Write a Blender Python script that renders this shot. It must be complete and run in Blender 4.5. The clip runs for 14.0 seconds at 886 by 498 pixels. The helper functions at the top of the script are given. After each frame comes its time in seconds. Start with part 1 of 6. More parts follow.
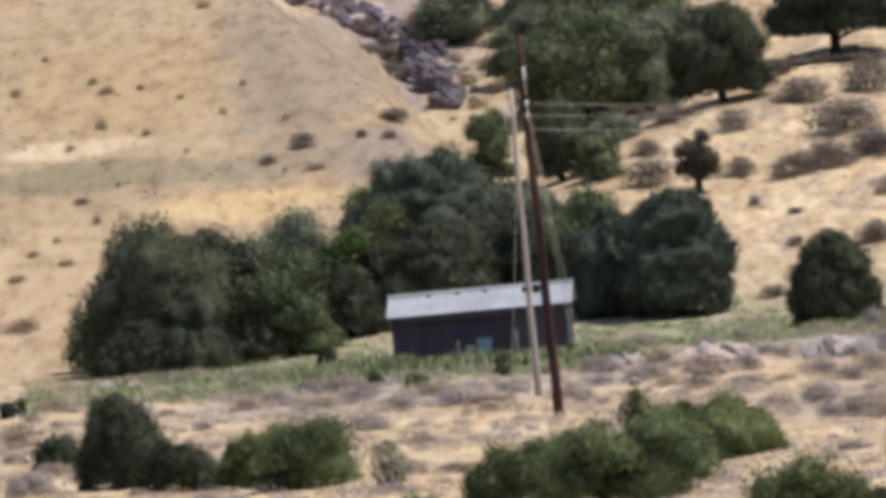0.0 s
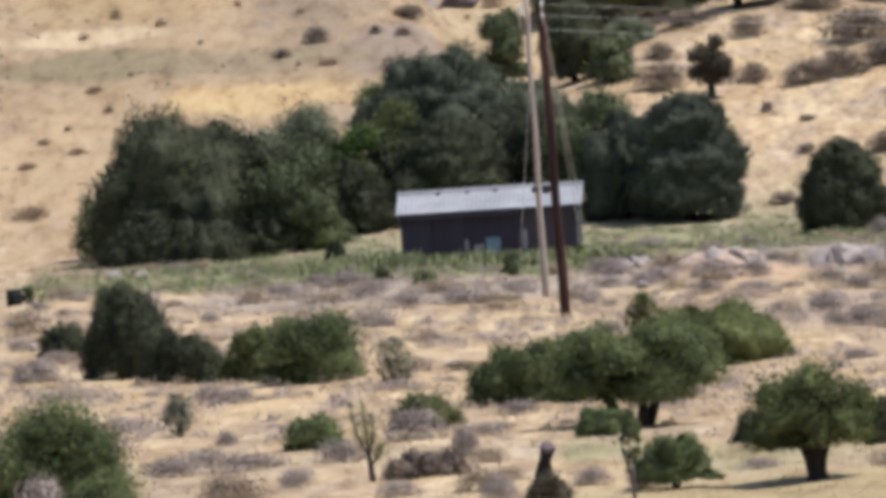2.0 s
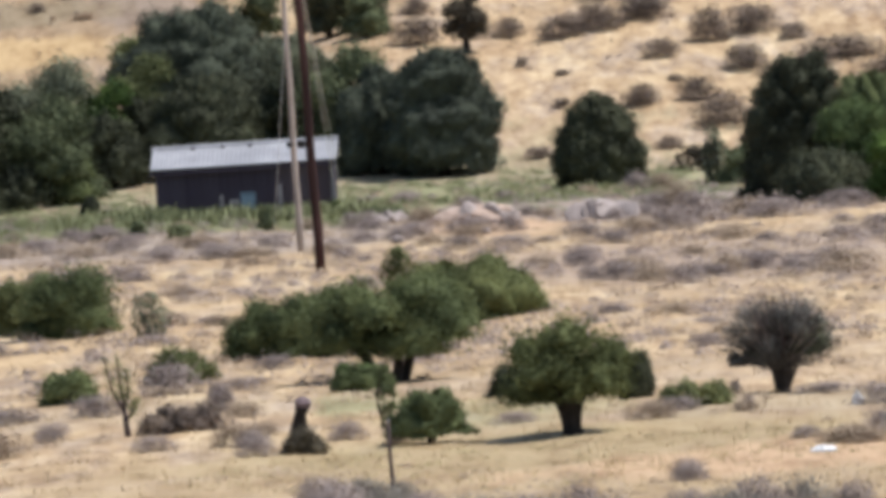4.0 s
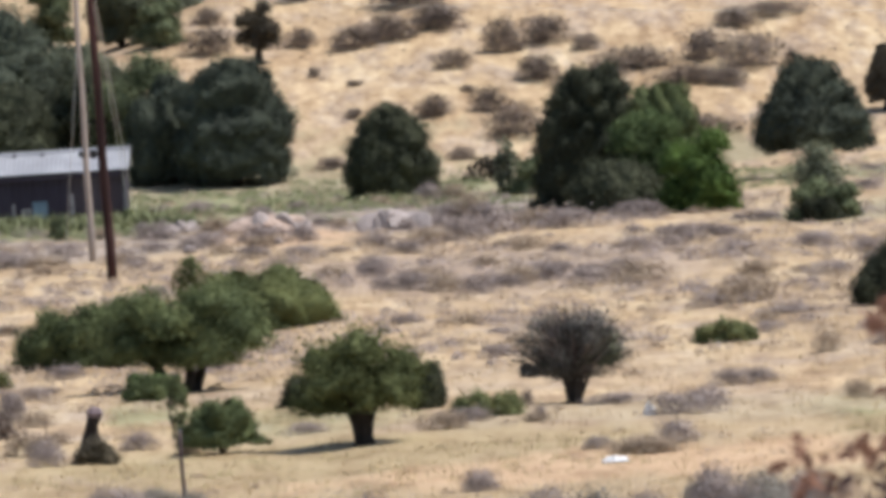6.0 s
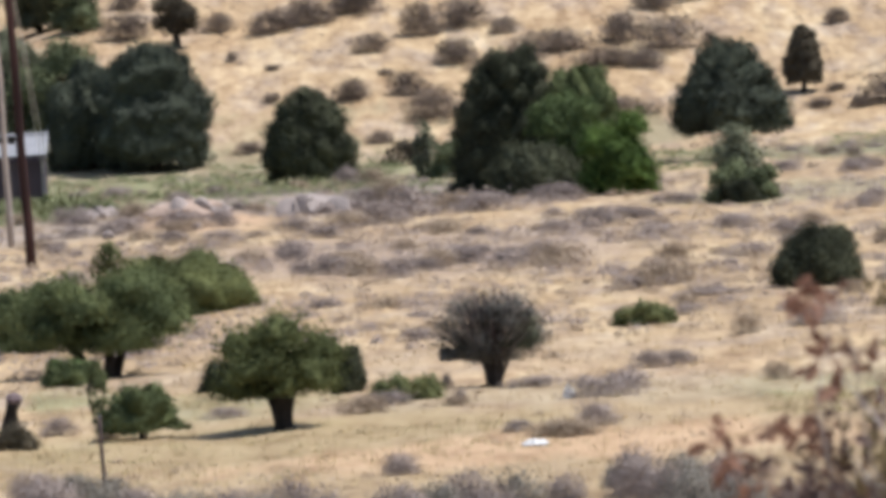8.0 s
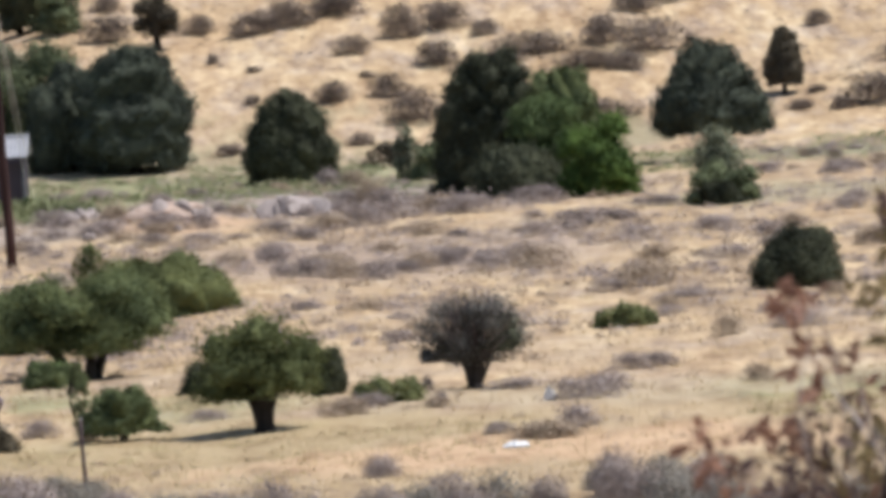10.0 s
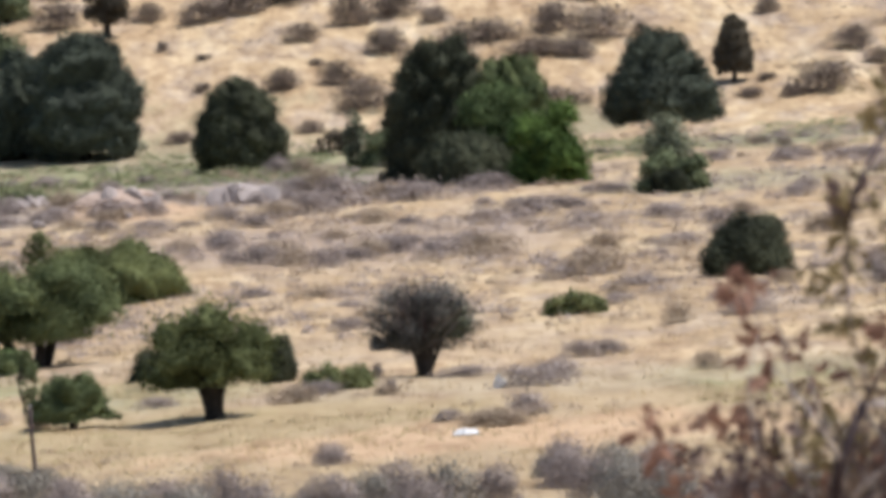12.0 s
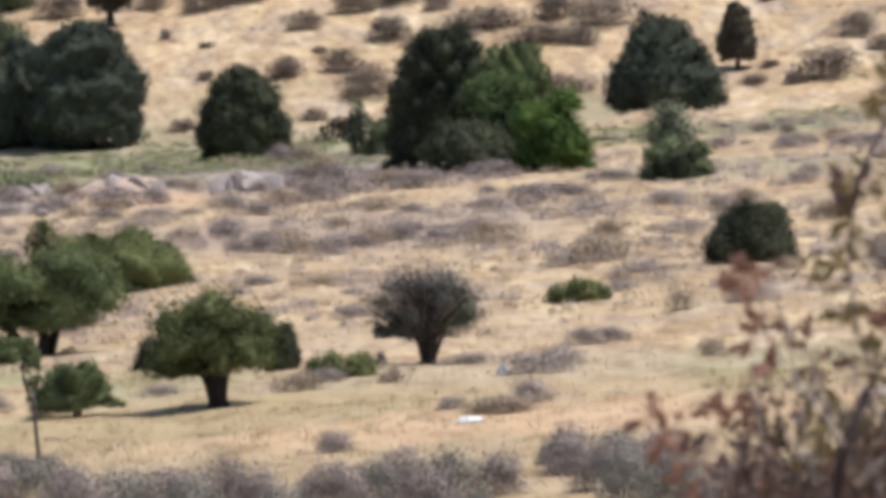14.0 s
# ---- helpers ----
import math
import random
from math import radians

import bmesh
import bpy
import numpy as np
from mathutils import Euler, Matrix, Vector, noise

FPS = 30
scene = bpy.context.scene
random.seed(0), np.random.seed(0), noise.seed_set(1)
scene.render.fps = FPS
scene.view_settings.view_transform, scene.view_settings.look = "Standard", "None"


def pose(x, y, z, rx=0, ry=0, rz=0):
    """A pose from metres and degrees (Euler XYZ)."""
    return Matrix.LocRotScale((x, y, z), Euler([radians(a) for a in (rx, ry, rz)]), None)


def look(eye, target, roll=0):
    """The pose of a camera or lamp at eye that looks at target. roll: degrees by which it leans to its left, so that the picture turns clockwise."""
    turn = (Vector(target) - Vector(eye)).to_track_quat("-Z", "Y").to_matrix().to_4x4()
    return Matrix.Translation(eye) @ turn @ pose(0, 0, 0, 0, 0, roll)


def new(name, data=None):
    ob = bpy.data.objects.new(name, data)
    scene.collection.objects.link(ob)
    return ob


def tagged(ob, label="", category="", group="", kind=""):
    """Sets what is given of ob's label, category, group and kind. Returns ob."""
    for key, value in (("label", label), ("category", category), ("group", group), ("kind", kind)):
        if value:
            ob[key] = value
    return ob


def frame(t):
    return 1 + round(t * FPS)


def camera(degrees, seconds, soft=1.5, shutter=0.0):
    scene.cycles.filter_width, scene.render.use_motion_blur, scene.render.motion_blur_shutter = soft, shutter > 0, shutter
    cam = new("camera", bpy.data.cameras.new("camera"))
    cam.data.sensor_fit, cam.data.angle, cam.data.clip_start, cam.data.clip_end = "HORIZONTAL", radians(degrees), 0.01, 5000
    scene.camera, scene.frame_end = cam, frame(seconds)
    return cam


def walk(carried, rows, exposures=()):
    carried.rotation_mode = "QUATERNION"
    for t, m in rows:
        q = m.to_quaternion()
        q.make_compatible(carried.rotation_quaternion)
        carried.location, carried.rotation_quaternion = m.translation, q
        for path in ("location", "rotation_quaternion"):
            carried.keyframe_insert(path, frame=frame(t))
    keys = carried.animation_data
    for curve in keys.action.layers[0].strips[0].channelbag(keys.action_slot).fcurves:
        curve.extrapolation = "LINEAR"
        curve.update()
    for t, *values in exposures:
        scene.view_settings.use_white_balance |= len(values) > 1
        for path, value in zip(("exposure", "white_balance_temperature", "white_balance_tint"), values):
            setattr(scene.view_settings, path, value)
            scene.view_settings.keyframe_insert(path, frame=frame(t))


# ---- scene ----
# ---- camera ----
EYE = Vector((0.0, 0.0, 9.2))


def aim(yaw, pitch, roll):
    """A pose at the fixed eye from compass turn, tilt and lean, in degrees."""
    yaw, pitch = radians(yaw), radians(pitch)
    way = Vector((math.sin(yaw) * math.cos(pitch), math.cos(yaw) * math.cos(pitch), math.sin(pitch)))
    return look(EYE, EYE + way * 100, roll)


cam = camera(2 * math.degrees(math.atan(784 / 15000)), 14.0, soft=5.0)
cam.data.dof.use_dof, cam.data.dof.focus_distance, cam.data.dof.aperture_fstop = True, 250.0, 21.0
walk(cam, [
    (0.0, aim(-1.7189, -0.7701, -5.200)),
    (0.1, aim(-1.5080, -0.7832, -5.118)),
    (0.2, aim(-1.3928, -0.8108, -5.036)),
    (0.3, aim(-1.3284, -0.8809, -4.954)),
    (0.4, aim(-1.2139, -0.8490, -4.872)),
    (0.5, aim(-1.1547, -0.9123, -4.790)),
    (0.6, aim(-1.2282, -1.0078, -4.645)),
    (0.7, aim(-1.4356, -1.1639, -4.501)),
    (0.8, aim(-1.5922, -1.3601, -4.356)),
    (0.9, aim(-1.7033, -1.5134, -4.212)),
    (1.0, aim(-1.7735, -1.5993, -4.067)),
    (1.1, aim(-1.8209, -1.6076, -4.033)),
    (1.2, aim(-1.7834, -1.5806, -3.998)),
    (1.5, aim(-1.7792, -1.6007, -3.894)),
    (1.6, aim(-1.7761, -1.5746, -3.858)),
    (1.8, aim(-1.8394, -1.4700, -3.787)),
    (2.0, aim(-1.8378, -1.4521, -3.715)),
    (2.1, aim(-1.7934, -1.4560, -3.690)),
    (2.2, aim(-1.7975, -1.4567, -3.664)),
    (2.3, aim(-1.7821, -1.4796, -3.639)),
    (2.4, aim(-1.7169, -1.4847, -3.613)),
    (2.5, aim(-1.5256, -1.4768, -3.588)),
    (2.6, aim(-1.3382, -1.5547, -3.588)),
    (2.7, aim(-1.1908, -1.6023, -3.588)),
    (2.8, aim(-1.0624, -1.6209, -3.589)),
    (2.9, aim(-0.9557, -1.6520, -3.589)),
    (3.0, aim(-0.8572, -1.7035, -3.589)),
    (3.1, aim(-0.7474, -1.7208, -3.632)),
    (3.2, aim(-0.7050, -1.8104, -3.676)),
    (5.3, aim(0.7195, -1.9031, -3.519)),
    (5.5, aim(0.8008, -1.8643, -3.539)),
    (6.0, aim(1.2030, -1.8809, -3.542)),
    (6.5, aim(1.4602, -1.9441, -3.584)),
    (7.0, aim(1.6576, -1.9514, -3.726)),
    (7.5, aim(1.7622, -1.9514, -3.867)),
    (8.0, aim(1.7439, -2.0251, -3.831)),
    (8.2, aim(1.7082, -2.0139, -3.913)),
    (10.3, aim(1.9108, -2.0222, -3.908)),
    (10.5, aim(1.9976, -1.9811, -4.009)),
    (11.0, aim(2.0592, -1.9212, -3.879)),
    (11.5, aim(2.1226, -2.0243, -3.922)),
    (12.0, aim(2.2074, -2.1260, -3.835)),
    (12.5, aim(2.4230, -2.1828, -3.770)),
    (13.0, aim(2.5896, -2.2669, -3.595)),
    (13.1, aim(2.6297, -2.2995, -3.558)),
    (13.2, aim(2.5980, -2.3256, -3.521)),
    (13.3, aim(2.5947, -2.3712, -3.485)),
    (13.4, aim(2.5859, -2.4106, -3.448)),
    (13.5, aim(2.6430, -2.4305, -3.412)),
    (13.6, aim(2.5345, -2.3682, -3.506)),
    (13.7, aim(2.4126, -2.3340, -3.600)),
    (13.8, aim(2.2299, -2.3307, -3.694)),
    (13.9, aim(2.1504, -2.2809, -3.789)),
    (14.0, aim(2.1786, -2.2088, -3.883)),
])

# ---- light ----
SUN = Vector((0.50, -0.06, 1.0)).normalized()
world = bpy.data.worlds.new("world")
scene.world = world
world.use_nodes = True
wn = world.node_tree.nodes
sky = wn.new("ShaderNodeTexSky")
sky.sky_type, sky.sun_disc = "NISHITA", False
sky.sun_elevation, sky.sun_rotation = math.asin(SUN.z), math.atan2(SUN.x, SUN.y)
sky.air_density, sky.dust_density = 1.0, 1.5
world.node_tree.links.new(sky.outputs[0], wn["Background"].inputs[0])
wn["Background"].inputs[1].default_value = 0.13
sun = new("sun", bpy.data.lights.new("sun", "SUN"))
sun.data.energy, sun.data.angle, sun.data.color = 3.9, radians(0.5), (1.0, 0.975, 0.945)
sun.matrix_world = look(SUN * 200, (0, 0, 0))
scene.view_settings.exposure = 0.36


# ---- materials ----
def material(name, rough=0.9, metal=0.0):
    m = bpy.data.materials.new(name)
    m.use_nodes = True
    b = m.node_tree.nodes["Principled BSDF"]
    b.inputs["Roughness"].default_value, b.inputs["Metallic"].default_value = rough, metal
    b.inputs["Specular IOR Level"].default_value = 0.15
    return m, m.node_tree.nodes, m.node_tree.links, b


def ramp(nodes, stops, interpolation="LINEAR"):
    r = nodes.new("ShaderNodeValToRGB")
    r.color_ramp.interpolation = interpolation
    els = r.color_ramp.elements
    while len(els) < len(stops):
        els.new(0.5)
    for e, (p, c) in zip(els, stops):
        e.position, e.color = p, (*c, 1)
    return r


def noise_tex(nodes, links, coord, scale, detail=4.0, rough=0.6):
    n = nodes.new("ShaderNodeTexNoise")
    n.inputs["Scale"].default_value, n.inputs["Detail"].default_value, n.inputs["Roughness"].default_value = scale, detail, rough
    links.new(coord, n.inputs["Vector"])
    return n


def mix(nodes, links, fac, a, b, mode="MIX"):
    m = nodes.new("ShaderNodeMix")
    m.data_type, m.blend_type = "RGBA", mode
    for sock, v in ((m.inputs["Factor"], fac), (m.inputs["A"], a), (m.inputs["B"], b)):
        if isinstance(v, bpy.types.NodeSocket):
            links.new(v, sock)
        else:
            sock.default_value = v if isinstance(v, float) else (*v, 1)
    return m.outputs["Result"]


def maths(nodes, links, op, a, b=0.0, c=0.0):
    m = nodes.new("ShaderNodeMath")
    m.operation = op
    for sock, v in zip(m.inputs, (a, b, c)):
        if isinstance(v, bpy.types.NodeSocket):
            links.new(v, sock)
        else:
            sock.default_value = v
    return m.outputs[0]


def bump(nodes, links, height, bsdf, strength, distance):
    b = nodes.new("ShaderNodeBump")
    b.inputs["Strength"].default_value, b.inputs["Distance"].default_value = strength, distance
    links.new(height, b.inputs["Height"])
    links.new(b.outputs[0], bsdf.inputs["Normal"])


def foliage(name, dark, light, translucent=0.25, scale=0.9):
    """Leaves: colour varies from leaf to leaf and in soft patches over the crown."""
    m, n, l, b = material(name, 0.75)
    geo, tc = n.new("ShaderNodeNewGeometry"), n.new("ShaderNodeTexCoord")
    patch = noise_tex(n, l, tc.outputs["Object"], scale, 2.0)
    v = maths(n, l, "MULTIPLY_ADD", geo.outputs["Random Per Island"], 0.12, maths(n, l, "MULTIPLY_ADD", patch.outputs["Fac"], 1.6, -0.42))
    v = maths(n, l, "ADD", v, maths(n, l, "MULTIPLY_ADD", n.new("ShaderNodeObjectInfo").outputs["Random"], 0.3, -0.15))
    r = ramp(n, [(0.15, dark), (0.85, light)])
    l.new(v, r.inputs[0])
    l.new(r.outputs[0], b.inputs["Base Color"])
    t = n.new("ShaderNodeBsdfTranslucent")
    l.new(r.outputs[0], t.inputs["Color"])
    s = n.new("ShaderNodeMixShader")
    s.inputs[0].default_value = translucent
    l.new(b.outputs[0], s.inputs[1])
    l.new(t.outputs[0], s.inputs[2])
    l.new(s.outputs[0], n["Material Output"].inputs[0])
    return m


def rough_stuff(name, c1, c2, c3, scale, rough=0.9, bump_depth=0.02, stretch=(1, 1, 1)):
    """Wood, rock and paint: grain at two sizes with relief."""
    m, n, l, b = material(name, rough)
    tc, mp = n.new("ShaderNodeTexCoord"), n.new("ShaderNodeMapping")
    mp.inputs["Scale"].default_value = stretch
    l.new(tc.outputs["Object"], mp.inputs[0])
    a = noise_tex(n, l, mp.outputs[0], scale, 5.0)
    f = noise_tex(n, l, mp.outputs[0], scale * 7, 4.0)
    info = n.new("ShaderNodeObjectInfo")
    v = maths(n, l, "ADD", maths(n, l, "MULTIPLY", a.outputs["Fac"], 0.7), maths(n, l, "MULTIPLY", f.outputs["Fac"], 0.3))
    v = maths(n, l, "ADD", v, maths(n, l, "MULTIPLY_ADD", info.outputs["Random"], 0.16, -0.08))
    r = ramp(n, [(0.3, c1), (0.5, c2), (0.7, c3)])
    l.new(v, r.inputs[0])
    l.new(r.outputs[0], b.inputs["Base Color"])
    bump(n, l, f.outputs["Fac"], b, 0.6, bump_depth)
    return m


def ground_material():
    m, n, l, b = material("dry_grassland", 0.95)
    geo = n.new("ShaderNodeNewGeometry")
    pos = geo.outputs["Position"]
    drawn = n.new("ShaderNodeMapping")
    drawn.inputs["Scale"].default_value = (1.0, 0.3, 1.0)
    l.new(pos, drawn.inputs[0])
    lie = drawn.outputs[0]
    broad = noise_tex(n, l, lie, 0.10, 3.0)
    patch = noise_tex(n, l, lie, 0.24, 6.0, 0.68)
    fine = noise_tex(n, l, lie, 1.6, 5.0, 0.7)
    grain = noise_tex(n, l, pos, 9.0, 4.0, 0.7)
    straw = ramp(n, [(0.39, (0.281, 0.200, 0.126)), (0.455, (0.391, 0.281, 0.170)), (0.525, (0.484, 0.357, 0.216)), (0.61, (0.595, 0.472, 0.306))])
    v = maths(n, l, "ADD", maths(n, l, "MULTIPLY", patch.outputs["Fac"], 0.62), maths(n, l, "MULTIPLY", fine.outputs["Fac"], 0.38))
    l.new(v, straw.inputs[0])
    soil = ramp(n, [(0.42, (0.357, 0.242, 0.143)), (0.58, (0.493, 0.357, 0.219))])
    l.new(fine.outputs["Fac"], soil.inputs[0])
    sage = ramp(n, [(0.4, (0.25, 0.200, 0.168)), (0.6, (0.42, 0.338, 0.270))])
    l.new(fine.outputs["Fac"], sage.inputs[0])
    s_soil = ramp(n, [(0.48, (0, 0, 0)), (0.62, (1, 1, 1))])
    l.new(broad.outputs["Fac"], s_soil.inputs[0])
    c = mix(n, l, maths(n, l, "MULTIPLY", s_soil.outputs[0], 0.6), straw.outputs[0], soil.outputs[0])
    tw = noise_tex(n, l, lie, 0.55, 5.0, 0.65)
    s_tw = ramp(n, [(0.46, (0, 0, 0)), (0.64, (1, 1, 1))])
    l.new(tw.outputs["Fac"], s_tw.inputs[0])
    c = mix(n, l, maths(n, l, "MULTIPLY", s_tw.outputs[0], 0.68), c, sage.outputs[0])

    mottle = noise_tex(n, l, lie, 0.95, 6.0, 0.72)
    mot = ramp(n, [(0.36, (0.64, 0.59, 0.55)), (0.47, (0.86, 0.835, 0.81)), (0.60, (1.0, 1.0, 1.0))])
    l.new(mottle.outputs["Fac"], mot.inputs[0])
    def blotch(cx, cy, rx, ry, colour, amount):
        """Growth, soil and other tones over an uneven oval of ground."""
        nonlocal c
        mp = n.new("ShaderNodeMapping")
        mp.vector_type = "POINT"
        mp.inputs["Location"].default_value = (-cx / rx, -cy / ry, 0)
        mp.inputs["Scale"].default_value = (1 / rx, 1 / ry, 0)
        l.new(pos, mp.inputs[0])
        ln = n.new("ShaderNodeVectorMath")
        ln.operation = "LENGTH"
        l.new(mp.outputs[0], ln.inputs[0])
        d = maths(n, l, "ADD", ln.outputs["Value"], maths(n, l, "MULTIPLY_ADD", tw.outputs["Fac"], 1.6, -0.8))
        r = ramp(n, [(0.65, (1, 1, 1)), (1.0, (0, 0, 0))])
        l.new(d, r.inputs[0])
        c = mix(n, l, maths(n, l, "MULTIPLY", r.outputs[0], amount), c, colour)

    for args in BLOTCHES:
        blotch(*args)
    c = mix(n, l, 1.0, c, mot.outputs[0], "MULTIPLY")
    l.new(c, b.inputs["Base Color"])
    h = maths(n, l, "ADD", fine.outputs["Fac"], maths(n, l, "MULTIPLY", grain.outputs["Fac"], 0.5))
    bump(n, l, h, b, 0.5, 0.06)
    return m


GREEN, OLIVE, PINK = (0.21, 0.220, 0.115), (0.30, 0.280, 0.165), (0.50, 0.34, 0.215)
BLOTCHES = [
    # the left-hand hill: olive bands, taupe flank, golden foot
    (-25.0, 425.0, 22.0, 60.0, (0.315, 0.228, 0.142), 0.80), (-28.5, 429.0, 7.5, 12.0, (0.347, 0.248, 0.133), 0.67), (-19.0, 448.0, 5.4, 44.0, (0.235, 0.180, 0.130), 0.90), (-15.0, 411.0, 4.0, 6.5, (0.244, 0.190, 0.148), 0.92),
    (-22.5, 409.8, 7.5, 3.0, (0.250, 0.196, 0.128), 0.97), (-29.5, 410.8, 6.0, 3.6, (0.225, 0.180, 0.112), 1.00), (-30.5, 416.2, 5.0, 2.0, (0.502, 0.391, 0.258), 0.82),
    (-21.3, 403.4, 6.0, 3.2, (0.458, 0.325, 0.173), 0.92), (-30.5, 394.0, 3.5, 11.0, (0.413, 0.299, 0.184), 0.62), (-12.0, 470.0, 7.0, 30.0, (0.330, 0.262, 0.165), 0.60),
    (-17.0, 496.0, 6.0, 22.0, (0.250, 0.200, 0.180), 0.90),
    # round the shed and along the foot of the slope
    (-6.0, 352.0, 25.0, 36.0, (0.306, 0.275, 0.180), 0.92), (-17.0, 346.0, 11.0, 24.0, GREEN, 0.7), (-9.0, 338.0, 12.0, 24.0, GREEN, 0.85), (4.0, 348.0, 12.0, 24.0, OLIVE, 0.85),
    (-3.0, 361.0, 4.0, 13.0, GREEN, 0.6), (26.0, 346.0, 7.0, 14.0, (0.243, 0.236, 0.144), 0.92), (20.8, 374.0, 2.2, 7.0, (0.270, 0.236, 0.149), 0.82),
    # sagebrush flats, pinkish soil and fading green
    (-9.0, 305.0, 14.0, 16.0, (0.324, 0.270, 0.232), 0.82), (8.5, 318.0, 10.0, 22.0, (0.315, 0.263, 0.236), 0.87), (0.5, 303.0, 3.2, 14.0, (0.504, 0.347, 0.225), 0.87),
    (7.2, 259.0, 8.0, 22.0, (0.342, 0.266, 0.216), 0.72), (21.5, 293.0, 6.0, 14.0, (0.306, 0.275, 0.184), 0.72), (-11.0, 222.0, 7.0, 9.0, (0.540, 0.396, 0.234), 0.62),
    (-9.0, 185.0, 7.0, 7.0, (0.396, 0.310, 0.216), 0.62), (1.0, 163.0, 7.5, 7.0, (0.325, 0.275, 0.135), 0.87), (0.5, 176.0, 3.0, 8.0, GREEN, 0.5), (-2.5, 185.0, 1.6, 7.0, GREEN, 0.7),
    (12.6, 168.0, 2.6, 7.0, (0.225, 0.239, 0.108), 0.82), (5.0, 150.0, 18.0, 26.0, (0.375, 0.282, 0.172), 0.80), (6.8, 155.0, 7.0, 5.5, PINK, 0.75), (4.0, 190.0, 9.0, 8.0, (0.432, 0.333, 0.225), 0.52), (9.5, 172.0, 8.0, 7.0, (0.378, 0.310, 0.216), 0.62),
]
M_GROUND = ground_material()
M_JUNIPER = foliage("juniper_leaf", (0.031, 0.035, 0.022), (0.104, 0.112, 0.067), 0.22)
M_PAIR = foliage("pale_juniper_leaf", (0.040, 0.048, 0.036), (0.128, 0.146, 0.104), 0.25)
M_DUSK = foliage("dusky_leaf", (0.072, 0.088, 0.047), (0.232, 0.262, 0.142), 0.25)
M_OAK = foliage("oak_leaf", (0.060, 0.078, 0.035), (0.215, 0.248, 0.110), 0.3)
M_LEAFY = foliage("leafy_green", (0.068, 0.080, 0.032), (0.230, 0.252, 0.104), 0.3)
M_BRIGHT = foliage("bright_leaf", (0.027, 0.052, 0.015), (0.160, 0.245, 0.062), 0.3)
M_MID = foliage("mid_green_leaf", (0.038, 0.060, 0.025), (0.150, 0.200, 0.080), 0.3)
M_GREY = foliage("grey_leaf", (0.105, 0.118, 0.080), (0.270, 0.285, 0.190), 0.3)
M_GREYLEAF = foliage("thin_grey_leaf", (0.098, 0.092, 0.084), (0.205, 0.196, 0.174), 0.3)
M_RUST = foliage("rusty_juniper_leaf", (0.062, 0.052, 0.038), (0.165, 0.140, 0.098), 0.25)
M_OLIVE = foliage("olive_leaf", (0.100, 0.115, 0.050), (0.250, 0.265, 0.120), 0.35)
M_SAGE = foliage("sage_leaf", (0.238, 0.197, 0.184), (0.480, 0.402, 0.370), 0.25, 2.0)
M_GREENSAGE = foliage("green_sage_leaf", (0.180, 0.166, 0.145), (0.400, 0.368, 0.322), 0.25, 2.0)
M_SCRUB = foliage("tan_scrub", (0.262, 0.200, 0.150), (0.505, 0.402, 0.300), 0.25, 2.0)
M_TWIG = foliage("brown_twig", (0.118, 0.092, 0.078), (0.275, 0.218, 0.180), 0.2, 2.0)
M_STRAW = foliage("straw", (0.41, 0.312, 0.180), (0.58, 0.452, 0.270), 0.5, 0.3)
M_WEED = foliage("weed", (0.125, 0.145, 0.075), (0.31, 0.325, 0.180), 0.3, 0.3)
M_FADING = foliage("fading_grass", (0.330, 0.285, 0.145), (0.470, 0.410, 0.225), 0.5, 0.3)
M_TWIGPALE = foliage("pale_twig", (0.25, 0.172, 0.120), (0.42, 0.300, 0.205), 0.15, 2.0)
M_DEAD = foliage("dead_leaf", (0.190, 0.100, 0.074), (0.410, 0.240, 0.170), 0.35, 5.0)
M_DRYGREEN = foliage("dry_green_leaf", (0.19, 0.15, 0.075), (0.36, 0.285, 0.150), 0.35, 5.0)
M_UMBER = foliage("umber_leaf", (0.110, 0.074, 0.068), (0.280, 0.198, 0.172), 0.35, 5.0)
M_DULL = foliage("dull_leaf", (0.145, 0.102, 0.080), (0.330, 0.248, 0.190), 0.3, 5.0)
M_BARK = rough_stuff("bark", (0.012, 0.010, 0.009), (0.030, 0.024, 0.020), (0.065, 0.052, 0.044), 3.0, stretch=(4, 4, 1))
M_STEM = rough_stuff("oak_stem", (0.036, 0.025, 0.027), (0.075, 0.054, 0.054), (0.14, 0.108, 0.102), 8.0, stretch=(4, 4, 1), bump_depth=0.003)
M_GREYBARK = rough_stuff("grey_bark", (0.20, 0.17, 0.155), (0.34, 0.29, 0.265), (0.46, 0.40, 0.37), 8.0, stretch=(4, 4, 1), bump_depth=0.004)
M_POLEDARK = rough_stuff("creosoted_wood", (0.012, 0.007, 0.007), (0.030, 0.016, 0.015), (0.078, 0.038, 0.034), 0.5, stretch=(6, 6, 0.5))
M_POLEGREY = rough_stuff("weathered_wood", (0.22, 0.185, 0.16), (0.35, 0.295, 0.26), (0.47, 0.405, 0.365), 1.2, stretch=(6, 6, 0.5))
M_WALL = rough_stuff("stained_boards", (0.034, 0.027, 0.038), (0.052, 0.042, 0.058), (0.080, 0.067, 0.083), 0.9, stretch=(3, 3, 0.5), bump_depth=0.01)
M_WALLPALE = rough_stuff("faded_boards", (0.050, 0.038, 0.046), (0.075, 0.058, 0.068), (0.110, 0.088, 0.098), 0.9, stretch=(3, 3, 0.5), bump_depth=0.01)
M_ROOF = rough_stuff("zinc_sheet", (0.20, 0.20, 0.212), (0.29, 0.29, 0.305), (0.38, 0.38, 0.395), 0.6, rough=0.55)
